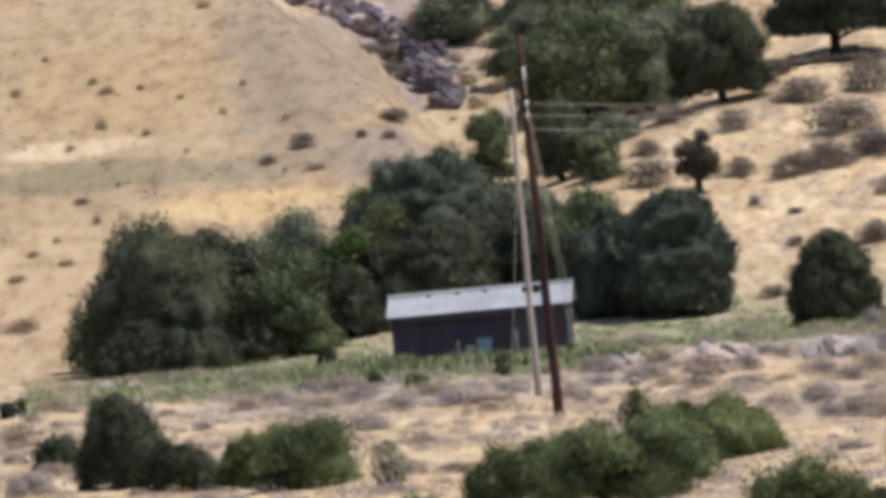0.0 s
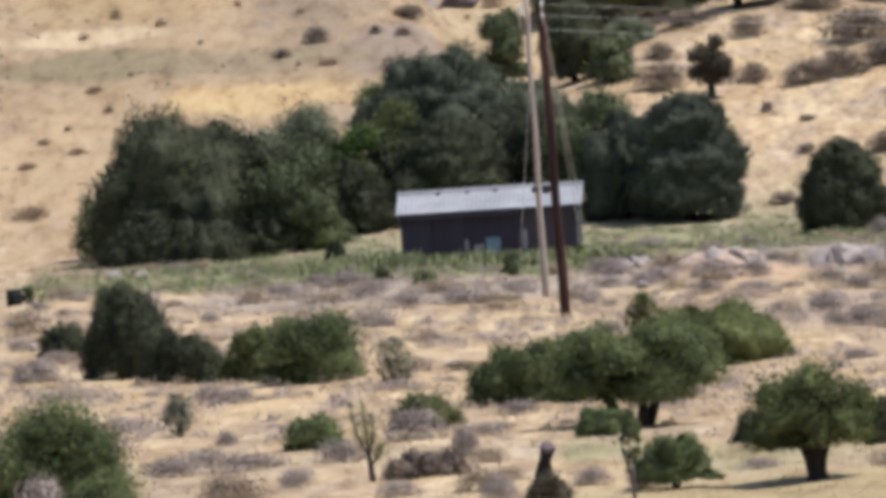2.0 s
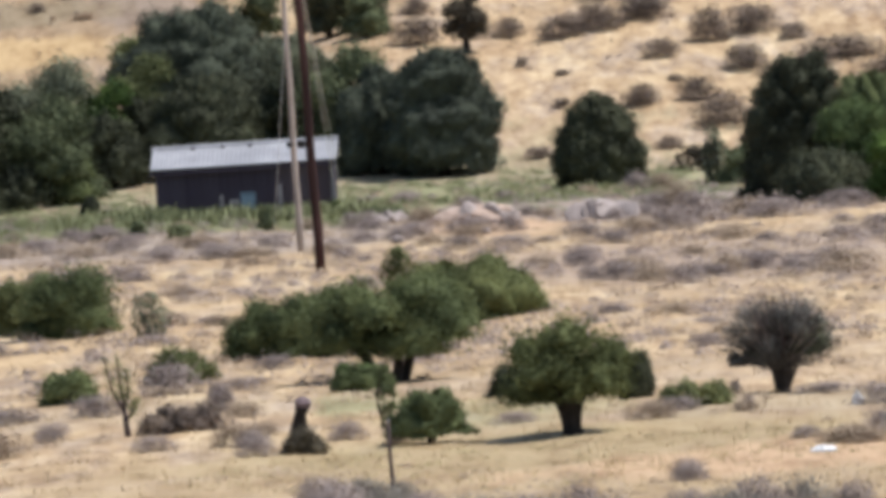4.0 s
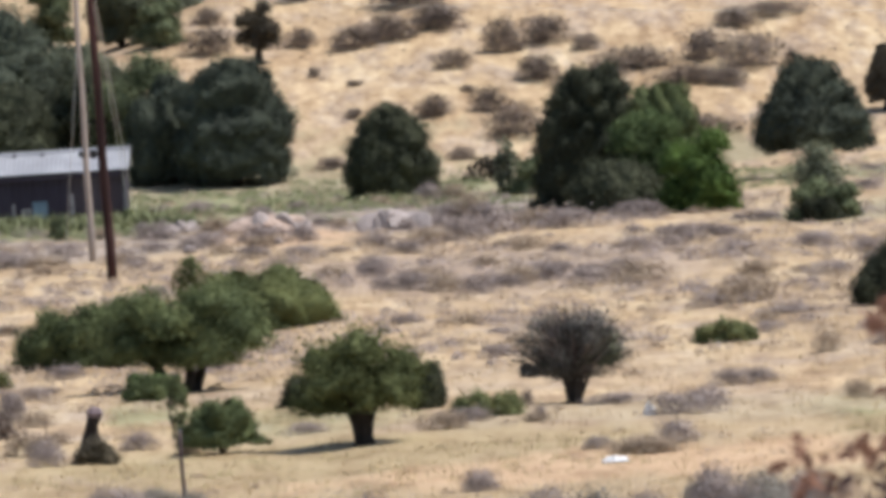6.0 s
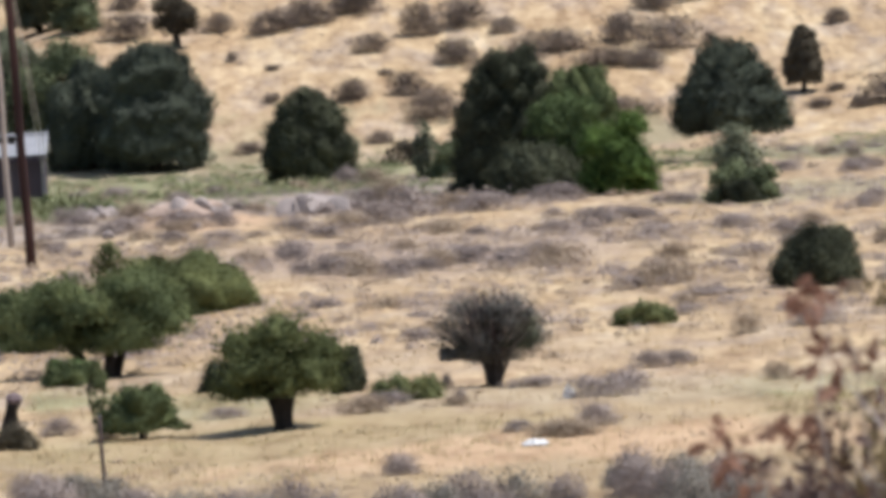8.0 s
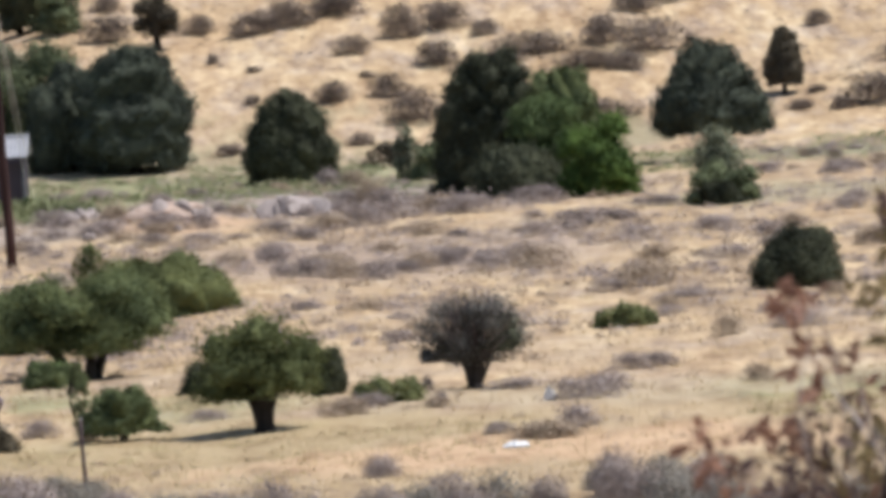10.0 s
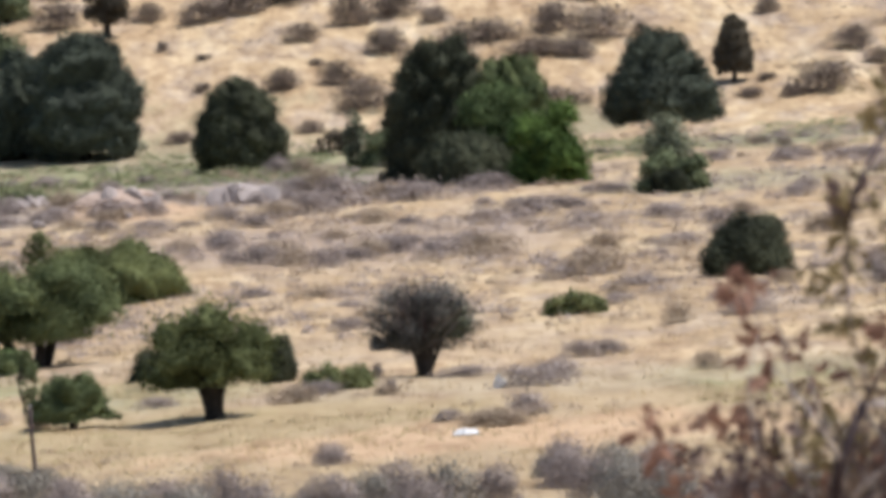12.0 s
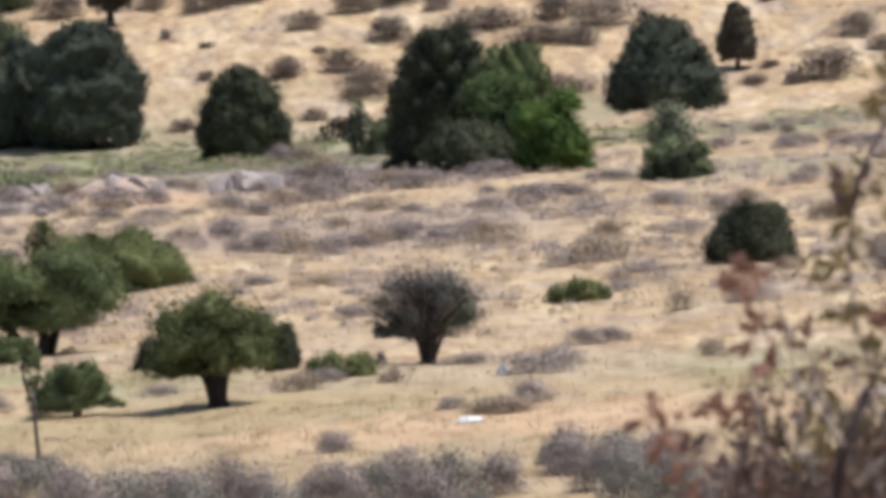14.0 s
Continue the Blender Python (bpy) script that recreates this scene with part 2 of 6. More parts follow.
M_TRIM = rough_stuff("pale_trim", (0.11, 0.105, 0.11), (0.17, 0.165, 0.17), (0.25, 0.24, 0.24), 3.0)
M_BLUE = rough_stuff("faded_blue_paint", (0.055, 0.085, 0.11), (0.080, 0.120, 0.150), (0.12, 0.165, 0.195), 3.0)
M_BLACK = rough_stuff("black_rubber", (0.006, 0.006, 0.007), (0.012, 0.012, 0.013), (0.03, 0.03, 0.03), 4.0, rough=0.6)
M_WHITE = rough_stuff("white_paint", (0.48, 0.48, 0.48), (0.60, 0.60, 0.60), (0.70, 0.70, 0.69), 5.0)
M_ROCK = rough_stuff("pale_rock", (0.22, 0.185, 0.170), (0.31, 0.262, 0.243), (0.41, 0.352, 0.328), 2.2, bump_depth=0.05)
M_MOUND = rough_stuff("earth_and_rock", (0.32, 0.232, 0.185), (0.43, 0.325, 0.262), (0.52, 0.405, 0.335), 2.2, bump_depth=0.06)
M_DARKROCK = rough_stuff("dark_rock", (0.045, 0.034, 0.046), (0.098, 0.077, 0.092), (0.20, 0.165, 0.170), 1.0, bump_depth=0.08)
M_METAL = rough_stuff("galvanised_wire", (0.38, 0.38, 0.37), (0.5, 0.5, 0.49), (0.6, 0.6, 0.6), 6.0, rough=0.5)
M_STUMP = rough_stuff("grey_stump_wood", (0.07, 0.050, 0.055), (0.12, 0.088, 0.095), (0.22, 0.17, 0.175), 6.0)


# ---- mesh tools ----
class Shape:
    """Collects points and faces for one mesh."""

    def __init__(self):
        self.v, self.f = [], []

    def add(self, verts, faces):
        k = len(self.v)
        self.v += [tuple(p) for p in verts]
        self.f += [tuple(i + k for i in q) for q in faces]

    def tube(self, pts, radii, sides=7, cap=True):
        pts = [Vector(p) for p in pts]
        rings = []
        for i, p in enumerate(pts):
            d = (pts[min(i + 1, len(pts) - 1)] - pts[max(i - 1, 0)]).normalized()
            a = d.orthogonal().normalized()
            b = d.cross(a)
            rings += [p + (a * math.cos(q) + b * math.sin(q)) * radii[i] for q in (2 * math.pi * j / sides for j in range(sides))]
        faces = [(i * sides + j, i * sides + (j + 1) % sides, (i + 1) * sides + (j + 1) % sides, (i + 1) * sides + j)
                 for i in range(len(pts) - 1) for j in range(sides)]
        if cap:
            faces += [tuple(reversed(range(sides))), tuple((len(pts) - 1) * sides + j for j in range(sides))]
        self.add(rings, faces)

    def box(self, c, s, turn=None):
        m = turn or Matrix.Identity(3)
        vs = [Vector(c) + m @ Vector((x * s[0] / 2, y * s[1] / 2, z * s[2] / 2)) for x in (-1, 1) for y in (-1, 1) for z in (-1, 1)]
        self.add(vs, [(0, 1, 3, 2), (4, 6, 7, 5), (0, 4, 5, 1), (2, 3, 7, 6), (0, 2, 6, 4), (1, 5, 7, 3)])

    def mesh(self, name, smooth=False):
        me = bpy.data.meshes.new(name)
        me.from_pydata(self.v, [], self.f)
        me.update()
        if smooth:
            me.polygons.foreach_set("use_smooth", [True] * len(me.polygons))
        return me


def leaf_mesh(name, pos, nrm, size, rng, slim=0.55, droop=0.0, soft=0.82, core=None):
    """Small folded leaves (two triangles each) at pos, facing roughly nrm; soft: how far their shading follows the crown's lumps.
    core: points, directions and triangles of the dense inner foliage."""
    n = len(pos)
    d = nrm + rng.normal(0, 0.6, (n, 3))
    d /= np.linalg.norm(d, axis=1)[:, None] + 1e-9
    a = rng.normal(0, 1, (n, 3))
    a[:, 2] += droop
    a -= (a * d).sum(1)[:, None] * d
    a /= np.linalg.norm(a, axis=1)[:, None] + 1e-9
    b = np.cross(d, a)
    s = (size * rng.uniform(0.55, 1.35, n))[:, None]
    quad = np.stack([pos - a * s, pos - b * s * slim + d * s * 0.18, pos + a * s, pos + b * s * slim + d * s * 0.18], 1).reshape(-1, 3)
    k = np.arange(n) * 4
    tris = np.stack([np.stack([k, k + 1, k + 2], 1), np.stack([k, k + 2, k + 3], 1)], 1).reshape(-1, 3)
    if core:
        tris = np.vstack([tris, core[2] + len(quad)])
        quad = np.vstack([quad, core[0]])
    me = bpy.data.meshes.new(name)
    me.vertices.add(len(quad))
    me.vertices.foreach_set("co", quad.ravel())
    me.loops.add(tris.size)
    me.loops.foreach_set("vertex_index", tris.ravel())
    me.polygons.add(len(tris))
    me.polygons.foreach_set("loop_start", np.arange(len(tris)) * 3)
    me.update(calc_edges=True)
    if soft:
        u = nrm / (np.linalg.norm(nrm, axis=1)[:, None] + 1e-9)
        u = u * soft + d * (1 - soft)
        u /= np.linalg.norm(u, axis=1)[:, None] + 1e-9
        me.polygons.foreach_set("use_smooth", np.ones(len(tris), bool))
        u = np.repeat(u, 4, 0)
        me.normals_split_custom_set_from_vertices(np.vstack([u, core[1]]) if core else u)
    return me


def part(name, me, mat, parent=None, label=""):
    ob = new(name, me)
    if not me.materials:
        me.materials.append(mat)
    if parent:
        ob.parent = parent
    return tagged(ob, label)


def root(name, x, y, label, category, group="", sink=0.03, turn=0.0):
    ob = new(name)
    ob.empty_display_size = 0.2
    ob.location = (x, y, float(ground(x, y)) - sink)
    ob.rotation_euler.z = turn
    return tagged(ob, label, category, group)


# ---- land ----
def smooth_min(a, b, k):
    h = np.clip(0.5 + 0.5 * (b - a) / k, 0, 1)
    return b * (1 - h) + a * h - k * h * (1 - h)


def smooth_max(a, b, k):
    return -smooth_min(-a, -b, k)


def ground(x, y):
    """Height of the land: the viewer's slope, the flat, two hill flanks with a gully between, the hill behind."""
    x, y = np.asarray(x, float), np.asarray(y, float)
    near = 7.6 * (0.5 + 0.5 * np.cos(np.pi * np.clip(y / 115, 0, 1)))
    left = smooth_min(0.30 * (y - 380), 9.0 - 0.875 * (x + 12) + 0.7 * np.sin(0.9 * x + 0.05 * y) + 0.4 * np.sin(2.1 * x - 0.2 * y) + 2.2 * np.clip((-15.0 - x) / 5, 0, 1), 3.0)
    right = smooth_min(0.20 * (y - 374), 7.9 + 0.48 * (x + 4.8), 1.5)
    back = 0.25 * (y - 432)
    hill = smooth_max(smooth_max(left, right, 1.0), back, 1.5)
    hill = smooth_max(hill, np.zeros_like(hill), 1.5)
    hill = 70 * (1 - np.exp(-hill / 70))
    swell = 0.10 * np.sin(0.35 * x + 0.11 * y) * np.sin(0.09 * y - 0.21 * x) + 0.04 * np.sin(1.1 * x + 0.5 * y) * np.sin(0.37 * y - 0.8 * x)
    return near + hill + swell * np.clip(y / 60, 0, 1)


def spaced(parts):
    return np.concatenate([np.arange(a, b, s) for a, b, s in parts])


def build_ground():
    xs = spaced([(-3000, -400, 200), (-400, -60, 20), (-60, -34, 2), (-34, 44, 0.45), (44, 60, 2), (60, 400, 20), (400, 3001, 200)])
    ys = spaced([(-600, -40, 40), (-40, 100, 2.5), (100, 240, 0.5), (240, 480, 0.7), (480, 560, 2), (560, 1000, 20), (1000, 4001, 200)])
    X, Y = np.meshgrid(xs, ys)
    Z = ground(X, Y)
    Z = Z + np.random.RandomState(3).normal(0, 0.012, Z.shape) * ((Y > 100) & (Y < 480))
    co = np.stack([X, Y, Z], -1).reshape(-1, 3)
    w = len(xs)
    i = (np.arange(len(ys) - 1)[:, None] * w + np.arange(w - 1)[None]).ravel()
    quads = np.stack([i, i + 1, i + w + 1, i + w], 1)
    me = bpy.data.meshes.new("ground")
    me.vertices.add(len(co))
    me.vertices.foreach_set("co", co.ravel())
    me.loops.add(quads.size)
    me.loops.foreach_set("vertex_index", quads.ravel())
    me.polygons.add(len(quads))
    me.polygons.foreach_set("loop_start", np.arange(len(quads)) * 4)
    me.polygons.foreach_set("use_smooth", np.ones(len(quads), bool))
    me.update(calc_edges=True)
    tagged(part("ground", me, M_GROUND), "dry straw-coloured grassland with bare soil and hillside", "ground", kind="structure")


build_ground()


# ---- trees and bushes ----
def envelope(kind, h):
    """Half-width of a crown, 0 to 1, at the part h of its height."""
    if kind in ("round", "lobed"):
        return np.clip(np.sin(np.pi * (0.22 + 0.78 * h)), 0, 1) ** 0.5
    if kind == "cone":
        return np.sqrt(np.clip(1 - h ** 1.7, 0, 1)) * np.minimum(1, 0.8 + 0.9 * h)
    if kind in ("dome", "mound"):
        return np.sqrt(np.clip(1 - (0.96 * h) ** 2.4, 0, 1))
    if kind == "peak":
        return np.clip(1 - h, 0, 1) ** 0.55 * np.minimum(1, 0.7 + 1.6 * h)
    if kind == "vase":
        return np.sin(np.pi * (0.06 + 0.80 * h)) ** 0.8
    return np.sin(np.pi * (0.12 + 0.76 * h)) ** 0.8


def crown_points(kind, w, h, z0, count, rng, lump=0.36, fill=0.25, depth=1.0):
    """Leaf places and outward directions on a crown made of many lumps."""
    k = max(9, int(26 * 0.3 / lump * max(1.0, w / (1.7 * h))))
    hs = (np.arange(k) + rng.uniform(0, 1, k)) / k
    an = np.arange(k) * 2.399 + rng.uniform(0, 1, k)
    rl = lump * min(w, 1.6 * h) * 0.5 * rng.uniform(0.45, 1.45, k)
    ew = envelope(kind, hs) * w / 2
    rad = np.clip(ew - rl * 0.6, 0, None) * (rng.uniform(0.7, 1.08, k) if lump > 0.24 else rng.uniform(0.88, 1.02, k))
    c = np.stack([rad * np.cos(an), rad * np.sin(an) * depth, z0 + np.clip(hs * h, rl * 0.45, h - rl * 0.75)], 1)
    c = np.vstack([c, [[0, 0, z0 + h * f] for f in (0.3, 0.6)]])
    r = np.concatenate([rl, [min(w * 0.5 * float(envelope(kind, f)) * 0.8, h * 0.4) for f in (0.3, 0.6)]])
    p = r ** 2 / (r ** 2).sum()
    i = rng.choice(len(r), count, p=p)
    d = rng.normal(0, 1, (count, 3))
    d /= np.linalg.norm(d, axis=1)[:, None]
    shell = np.where(rng.uniform(0, 1, count) < fill, rng.uniform(0.3, 0.9, count), rng.uniform(0.84, 1.08, count))
    stray = rng.uniform(0, 1, count) < 0.13
    shell = np.where(stray, rng.uniform(1.03, 1.42, count), shell)
    d[stray, 2] = np.abs(d[stray, 2])
    q = d * (r[i] * shell)[:, None]
    q[:, 1] *= depth
    q[:, 2] *= 0.9
    pos = c[i] + q
    lo = z0 + rng.uniform(0, 0.10, count) * h
    pos[:, 2] = np.where(pos[:, 2] < lo, lo, pos[:, 2])
    # settle the crown into its width and height
    a, b = np.percentile(pos[:, 0], (0.7, 99.3))
    kx = w / (b - a)
    kz = h / (np.percentile(pos[:, 2], 99.5) - z0)
    for arr in (pos, c):
        arr[:, 0] = (arr[:, 0] - (a + b) / 2) * kx
        arr[:, 1] *= kx
        arr[:, 2] = z0 + (arr[:, 2] - z0) * kz
    mid = np.array([0, 0, z0 + h * 0.35])
    whole = (pos - mid) / (w / 2, w / 2 * depth, h * 0.65)
    out = d * 0.75 + whole * 0.25
    return pos, out, c, r, np.where(shell < 0.84, 1.7, 1.0), None


def crown_shell(kind, w, h, z0, count, rng, lump=0.36, fill=0.3, depth=1.0, ragged=0.0):
    """Leaf places and outward directions on one billowing crown surface with creases between the puffs."""
    size = min(w, 1.5 * h)
    ph = rng.uniform(0, 6.3, 4)
    waves = []
    for wave, amp in ((1.5 * lump * size, 0.36 * lump * size), (0.62 * lump * size, 0.13 * lump * size), (0.25 * lump * size, 0.04 * lump * size)):
        k = rng.normal(0, 1, (5, 3)) * (1.0, 1.0, 0.55)
        waves.append((k * (2 * np.pi / wave) / np.linalg.norm(k, axis=1)[:, None] * rng.uniform(0.7, 1.3, (5, 1)), rng.uniform(0, 6.3, 5), amp))

    loose = 0.0 if kind in ("round", "cone", "dome") else 0.08
    limbs = rng.normal(0, 1, (4, 3)) * 4.2 / size, rng.uniform(0, 6.3, 4)

    def surface(t, a, sink):
        """Points and directions at the height t and the bearing a, sunk by so many metres."""
        e = envelope(kind, t)
        t0, t1 = np.maximum(t - 0.03, 0), np.minimum(t + 0.03, 1)
        slope = (envelope(kind, t1) - envelope(kind, t0)) / (t1 - t0)
        skew = 1 + 0.10 * np.sin(a + ph[0]) + 0.08 * np.sin(2 * a + ph[1]) + 0.06 * np.sin(3 * a + 5 * t + ph[2])
        rad = e * w / 2 * skew
        p = np.stack([rad * np.cos(a), rad * np.sin(a), t * h], 1)
        out = np.stack([np.cos(a), np.sin(a), -slope * w / (2 * h)], 1)
        out /= np.linalg.norm(out, axis=1)[:, None]
        arg = p @ limbs[0].T + limbs[1]
        disp, grad = loose * size * np.sin(arg).sum(1) / 2 - sink, loose * size / 2 * (np.cos(arg) @ limbs[0])
        for k, shift, amp in waves:
            arg = p @ k.T + shift
            n = np.sin(arg).sum(1) / 2.2
            disp = disp + amp * (np.abs(n) - 0.45)
            grad += (amp * np.sign(n) / 2.2)[:, None] * (np.cos(arg) @ k)
        pos = p + out * disp[:, None]
        pos[:, 1] *= depth
        nrm = out - 0.7 * (grad - (grad * out).sum(1)[:, None] * out)
        return pos, nrm / np.linalg.norm(nrm, axis=1)[:, None]

    inner = rng.uniform(0, 1, count) < fill
    sink = np.where(inner, rng.uniform(0.02, 0.2, count) * size * 0.5, 0.0)
    stray = rng.uniform(0, 1, count) < (0.12 if size < 3 else 0.05) + loose + 0.22 * ragged
    sink -= np.where(stray, rng.uniform(0, 0.09 + 0.5 * loose + 0.20 * ragged, count) * min(size, 3.0), rng.normal(0, 0.016 + 0.15 * loose + 0.05 * ragged, count) * size)
    rows, cols = (26, 48) if w > 3 else (16, 28)
    pos, nrm = surface(rng.uniform(0, 1, count), rng.uniform(0, 2 * np.pi, count), sink)
    tt, aa = np.meshgrid(np.linspace(0, 0.995, rows), np.linspace(0, 2 * np.pi, cols, endpoint=False), indexing="ij")
    cp, cn = surface(tt.ravel(), aa.ravel(), np.full(rows * cols, (0.045 + 0.3 * loose + 0.10 * ragged) * size))
    q = np.array([(i * cols + j, i * cols + (j + 1) % cols, (i + 1) * cols + (j + 1) % cols, (i + 1) * cols + j) for i in range(rows - 1) for j in range(cols)])
    lo, hi = np.percentile(pos[:, 0], (0.7, 99.3))
    kx, kz = w / (hi - lo), h / np.percentile(pos[:, 2], 99.6)

    def settle(p, low):
        a = np.arctan2(p[:, 1], p[:, 0])
        hem = h * np.clip(0.045 + 0.04 * np.sin(3 * a + ph[3]) + 0.03 * np.sin(7 * a + ph[1]), 0, 1)
        return np.stack([(p[:, 0] - (lo + hi) / 2) * kx, p[:, 1] * kx, z0 + np.maximum(p[:, 2] * kz, hem + low)], 1)

    j = np.arange(14)
    f = (j + 0.5) / 14
    rr = envelope(kind, f) * w / 2 * 0.6
    c = np.stack([rr * np.cos(j * 2.4), rr * np.sin(j * 2.4) * depth, z0 + f * h * 0.9], 1)
    core = (settle(cp, 0.02 * h), cn, np.vstack([q[:, :3], q[:, [0, 2, 3]]]))
    return settle(pos, rng.uniform(-0.04, 0.05, count) * h), nrm, c, np.full(14, 0.12 * w), np.where(inner, 1.7, 1.0), core


def crown_lobes(kind, w, h, z0, count, rng, lump=0.36, fill=0.3, depth=1.0, ragged=1.0):
    """A crown of several leafy lobes that overhang and shade one another."""
    k = int(np.clip(round(7 * w / (1.3 * h)), 6, 15))
    hs = 0.04 + 0.80 * (np.arange(k) + rng.uniform(0.2, 0.8, k)) / k
    an = np.arange(k) * 2.399 + rng.uniform(0, 1.2, k)
    size = min(w, 1.5 * h)
    lw = size * rng.uniform(0.40, 0.62, k)
    rad = np.clip(envelope(kind, hs) * w / 2 - lw * 0.42, 0, None) * rng.uniform(0.85, 1.05, k)
    share = lw ** 2 / (lw ** 2).sum()
    ps, ns, bs, cp, cn, cf, c, n0 = [], [], [], [], [], [], [], 0
    for i in range(k):
        o = np.array([rad[i] * math.cos(an[i]), rad[i] * math.sin(an[i]) * depth, hs[i] * h - lw[i] * 0.32])
        q, u, _, _, big, core = crown_shell("round", lw[i], lw[i] * rng.uniform(0.62, 0.85), 0.0, int(count * share[i]) + 20, rng, lump, fill, depth, ragged)
        o[2] = max(o[2], rng.uniform(0, 0.16) * h if z0 > 0.1 * h else 0.0)
        ps.append(q + o)
        ns.append(u)
        bs.append(big)
        cp.append(core[0] + o)
        cn.append(core[1])
        cf.append(core[2] + n0)
        n0 += len(core[0])
        c.append(o + (0, 0, lw[i] * 0.25))
    # one broad lobe that fills the middle
    q, u, _, _, big, core = crown_shell(kind, w * 0.74, h * 0.80, 0.0, count // 5, rng, lump, fill, depth, ragged)
    ps.append(q)
    ns.append(u)
    bs.append(big)
    cp.append(core[0])
    cn.append(core[1])
    cf.append(core[2] + n0)
    pos, cpos, c = np.vstack(ps), np.vstack(cp), np.array(c)
    lo, hi = np.percentile(pos[:, 0], (0.7, 99.3))
    kx, kz = w / (hi - lo), h / np.percentile(pos[:, 2], 99.6)
    for a in (pos, cpos, c):
        a[:, 0] = (a[:, 0] - (lo + hi) / 2) * kx
        a[:, 1] *= kx
        a[:, 2] = z0 + np.maximum(a[:, 2] * kz, -0.05 * h if z0 > 0.1 * h else 0.02 * h)
    return pos, np.vstack(ns), c, np.full(k, 0.12 * w), np.concatenate(bs), (cpos, np.vstack(cn), np.vstack(cf))


def plant(name, x, y, w, h, kind, mat, label, category, seed, leaf=0.0, dense=1.0, clear=0.06, lump=0.3, stems=1, bark=None, depth=0.85, girth=0.045, fill=0.4, lean=0.0, group="", flare=False):
    """A tree or bush of width w and height h: stems with limbs into the lumps, and a crown of small leaves."""
    rng = np.random.RandomState(seed)
    ob = root(name, x, y, label, category, group)
    full = dense > 0.5
    leaf = leaf or (0.68 if full else 1.0) * max(0.03, 0.0016 * w + 0.00019 * y)
    z0 = clear * h
    area = math.pi * w * (h - z0) * 0.9
    count = int(min(30000, dense * (1.1 if full else 1.8) * area / (leaf * leaf)))
    pos, out, c, r, big, core = (crown_points if not full else crown_lobes if kind in ("lobed", "spread", "mound", "peak") and mat is not M_JUNIPER else crown_shell)(kind, w, h - z0, z0, count, rng, lump, fill, depth)
    pos[:, 0] += lean * pos[:, 2]
    if core:
        core[0][:, 0] += lean * core[0][:, 2]
    part("crown", leaf_mesh("crown", pos, out, leaf * big, rng, soft=0.85, core=core), mat, ob)
    s = Shape()
    top = z0 + (h - z0) * 0.55
    for j in range(stems):
        a = 2 * math.pi * j / stems + rng.uniform(0, 1)
        foot = Vector((math.cos(a), math.sin(a), 0)) * (0.0 if stems == 1 else girth * h * 1.3)
        head = Vector((foot.x * 4 + lean * top + rng.normal(0, 0.04) * w, foot.y * 4, top))
        g = girth * h / (1 if stems == 1 else 1.5)
        mid = foot.lerp(head, 0.5) + Vector((rng.normal(0, 0.03) * w, rng.normal(0, 0.03) * w, 0))
        s.tube([foot - Vector((0, 0, 0.1)), foot + Vector((0, 0, 0.04 * h)), mid, head], [g * 1.35, g, g * 0.7, g * 0.35])
        for q in range(j, len(c), stems):
            tip = Vector(c[q]) + Vector((lean * c[q][2], 0, 0))
            t = min(0.95, max(0.25, (tip.z - r[q] * 0.6) / max(top, 0.01)))
            base = foot.lerp(mid, t * 2) if t < 0.5 else mid.lerp(head, t * 2 - 1)
            bend = base.lerp(tip, 0.55) + Vector((0, 0, 0.1 * (tip - base).length))
            s.tube([base, bend, tip], [g * 0.4, g * 0.25, g * 0.1], 5, False)
    if flare:
        g = girth * h
        s.tube([(0, 0, -0.1), (0, 0, 0.03 * h), (lean * z0 * 0.6, 0, z0 * 0.75), (lean * z0, 0, z0 * 1.25), (lean * z0, 0, z0 * 1.6)], [g * 0.95, g * 0.85, g * 1.15, g * 1.7, g * 2.1], 12)
    part("trunk", s.mesh("trunk", True), bark or M_BARK, ob)
    return ob


def juniper(x, y, w, h, seed, kind="lobed", label="dense dark green juniper standing in dry grass", **k):
    return plant("juniper_tree", x, y, w, h, kind, k.pop("mat", M_JUNIPER), label, "tree", seed, **k)


def bush(x, y, w, h, seed, kind="mound", mat=None, label="rounded green bush on dry ground", **k):
    k.setdefault("stems", 4)
    k.setdefault("clear", 0.0)
    k.setdefault("girth", 0.03)
    return plant("bush", x, y, w, h, kind, mat or M_OAK, label, "bush", seed, **k)


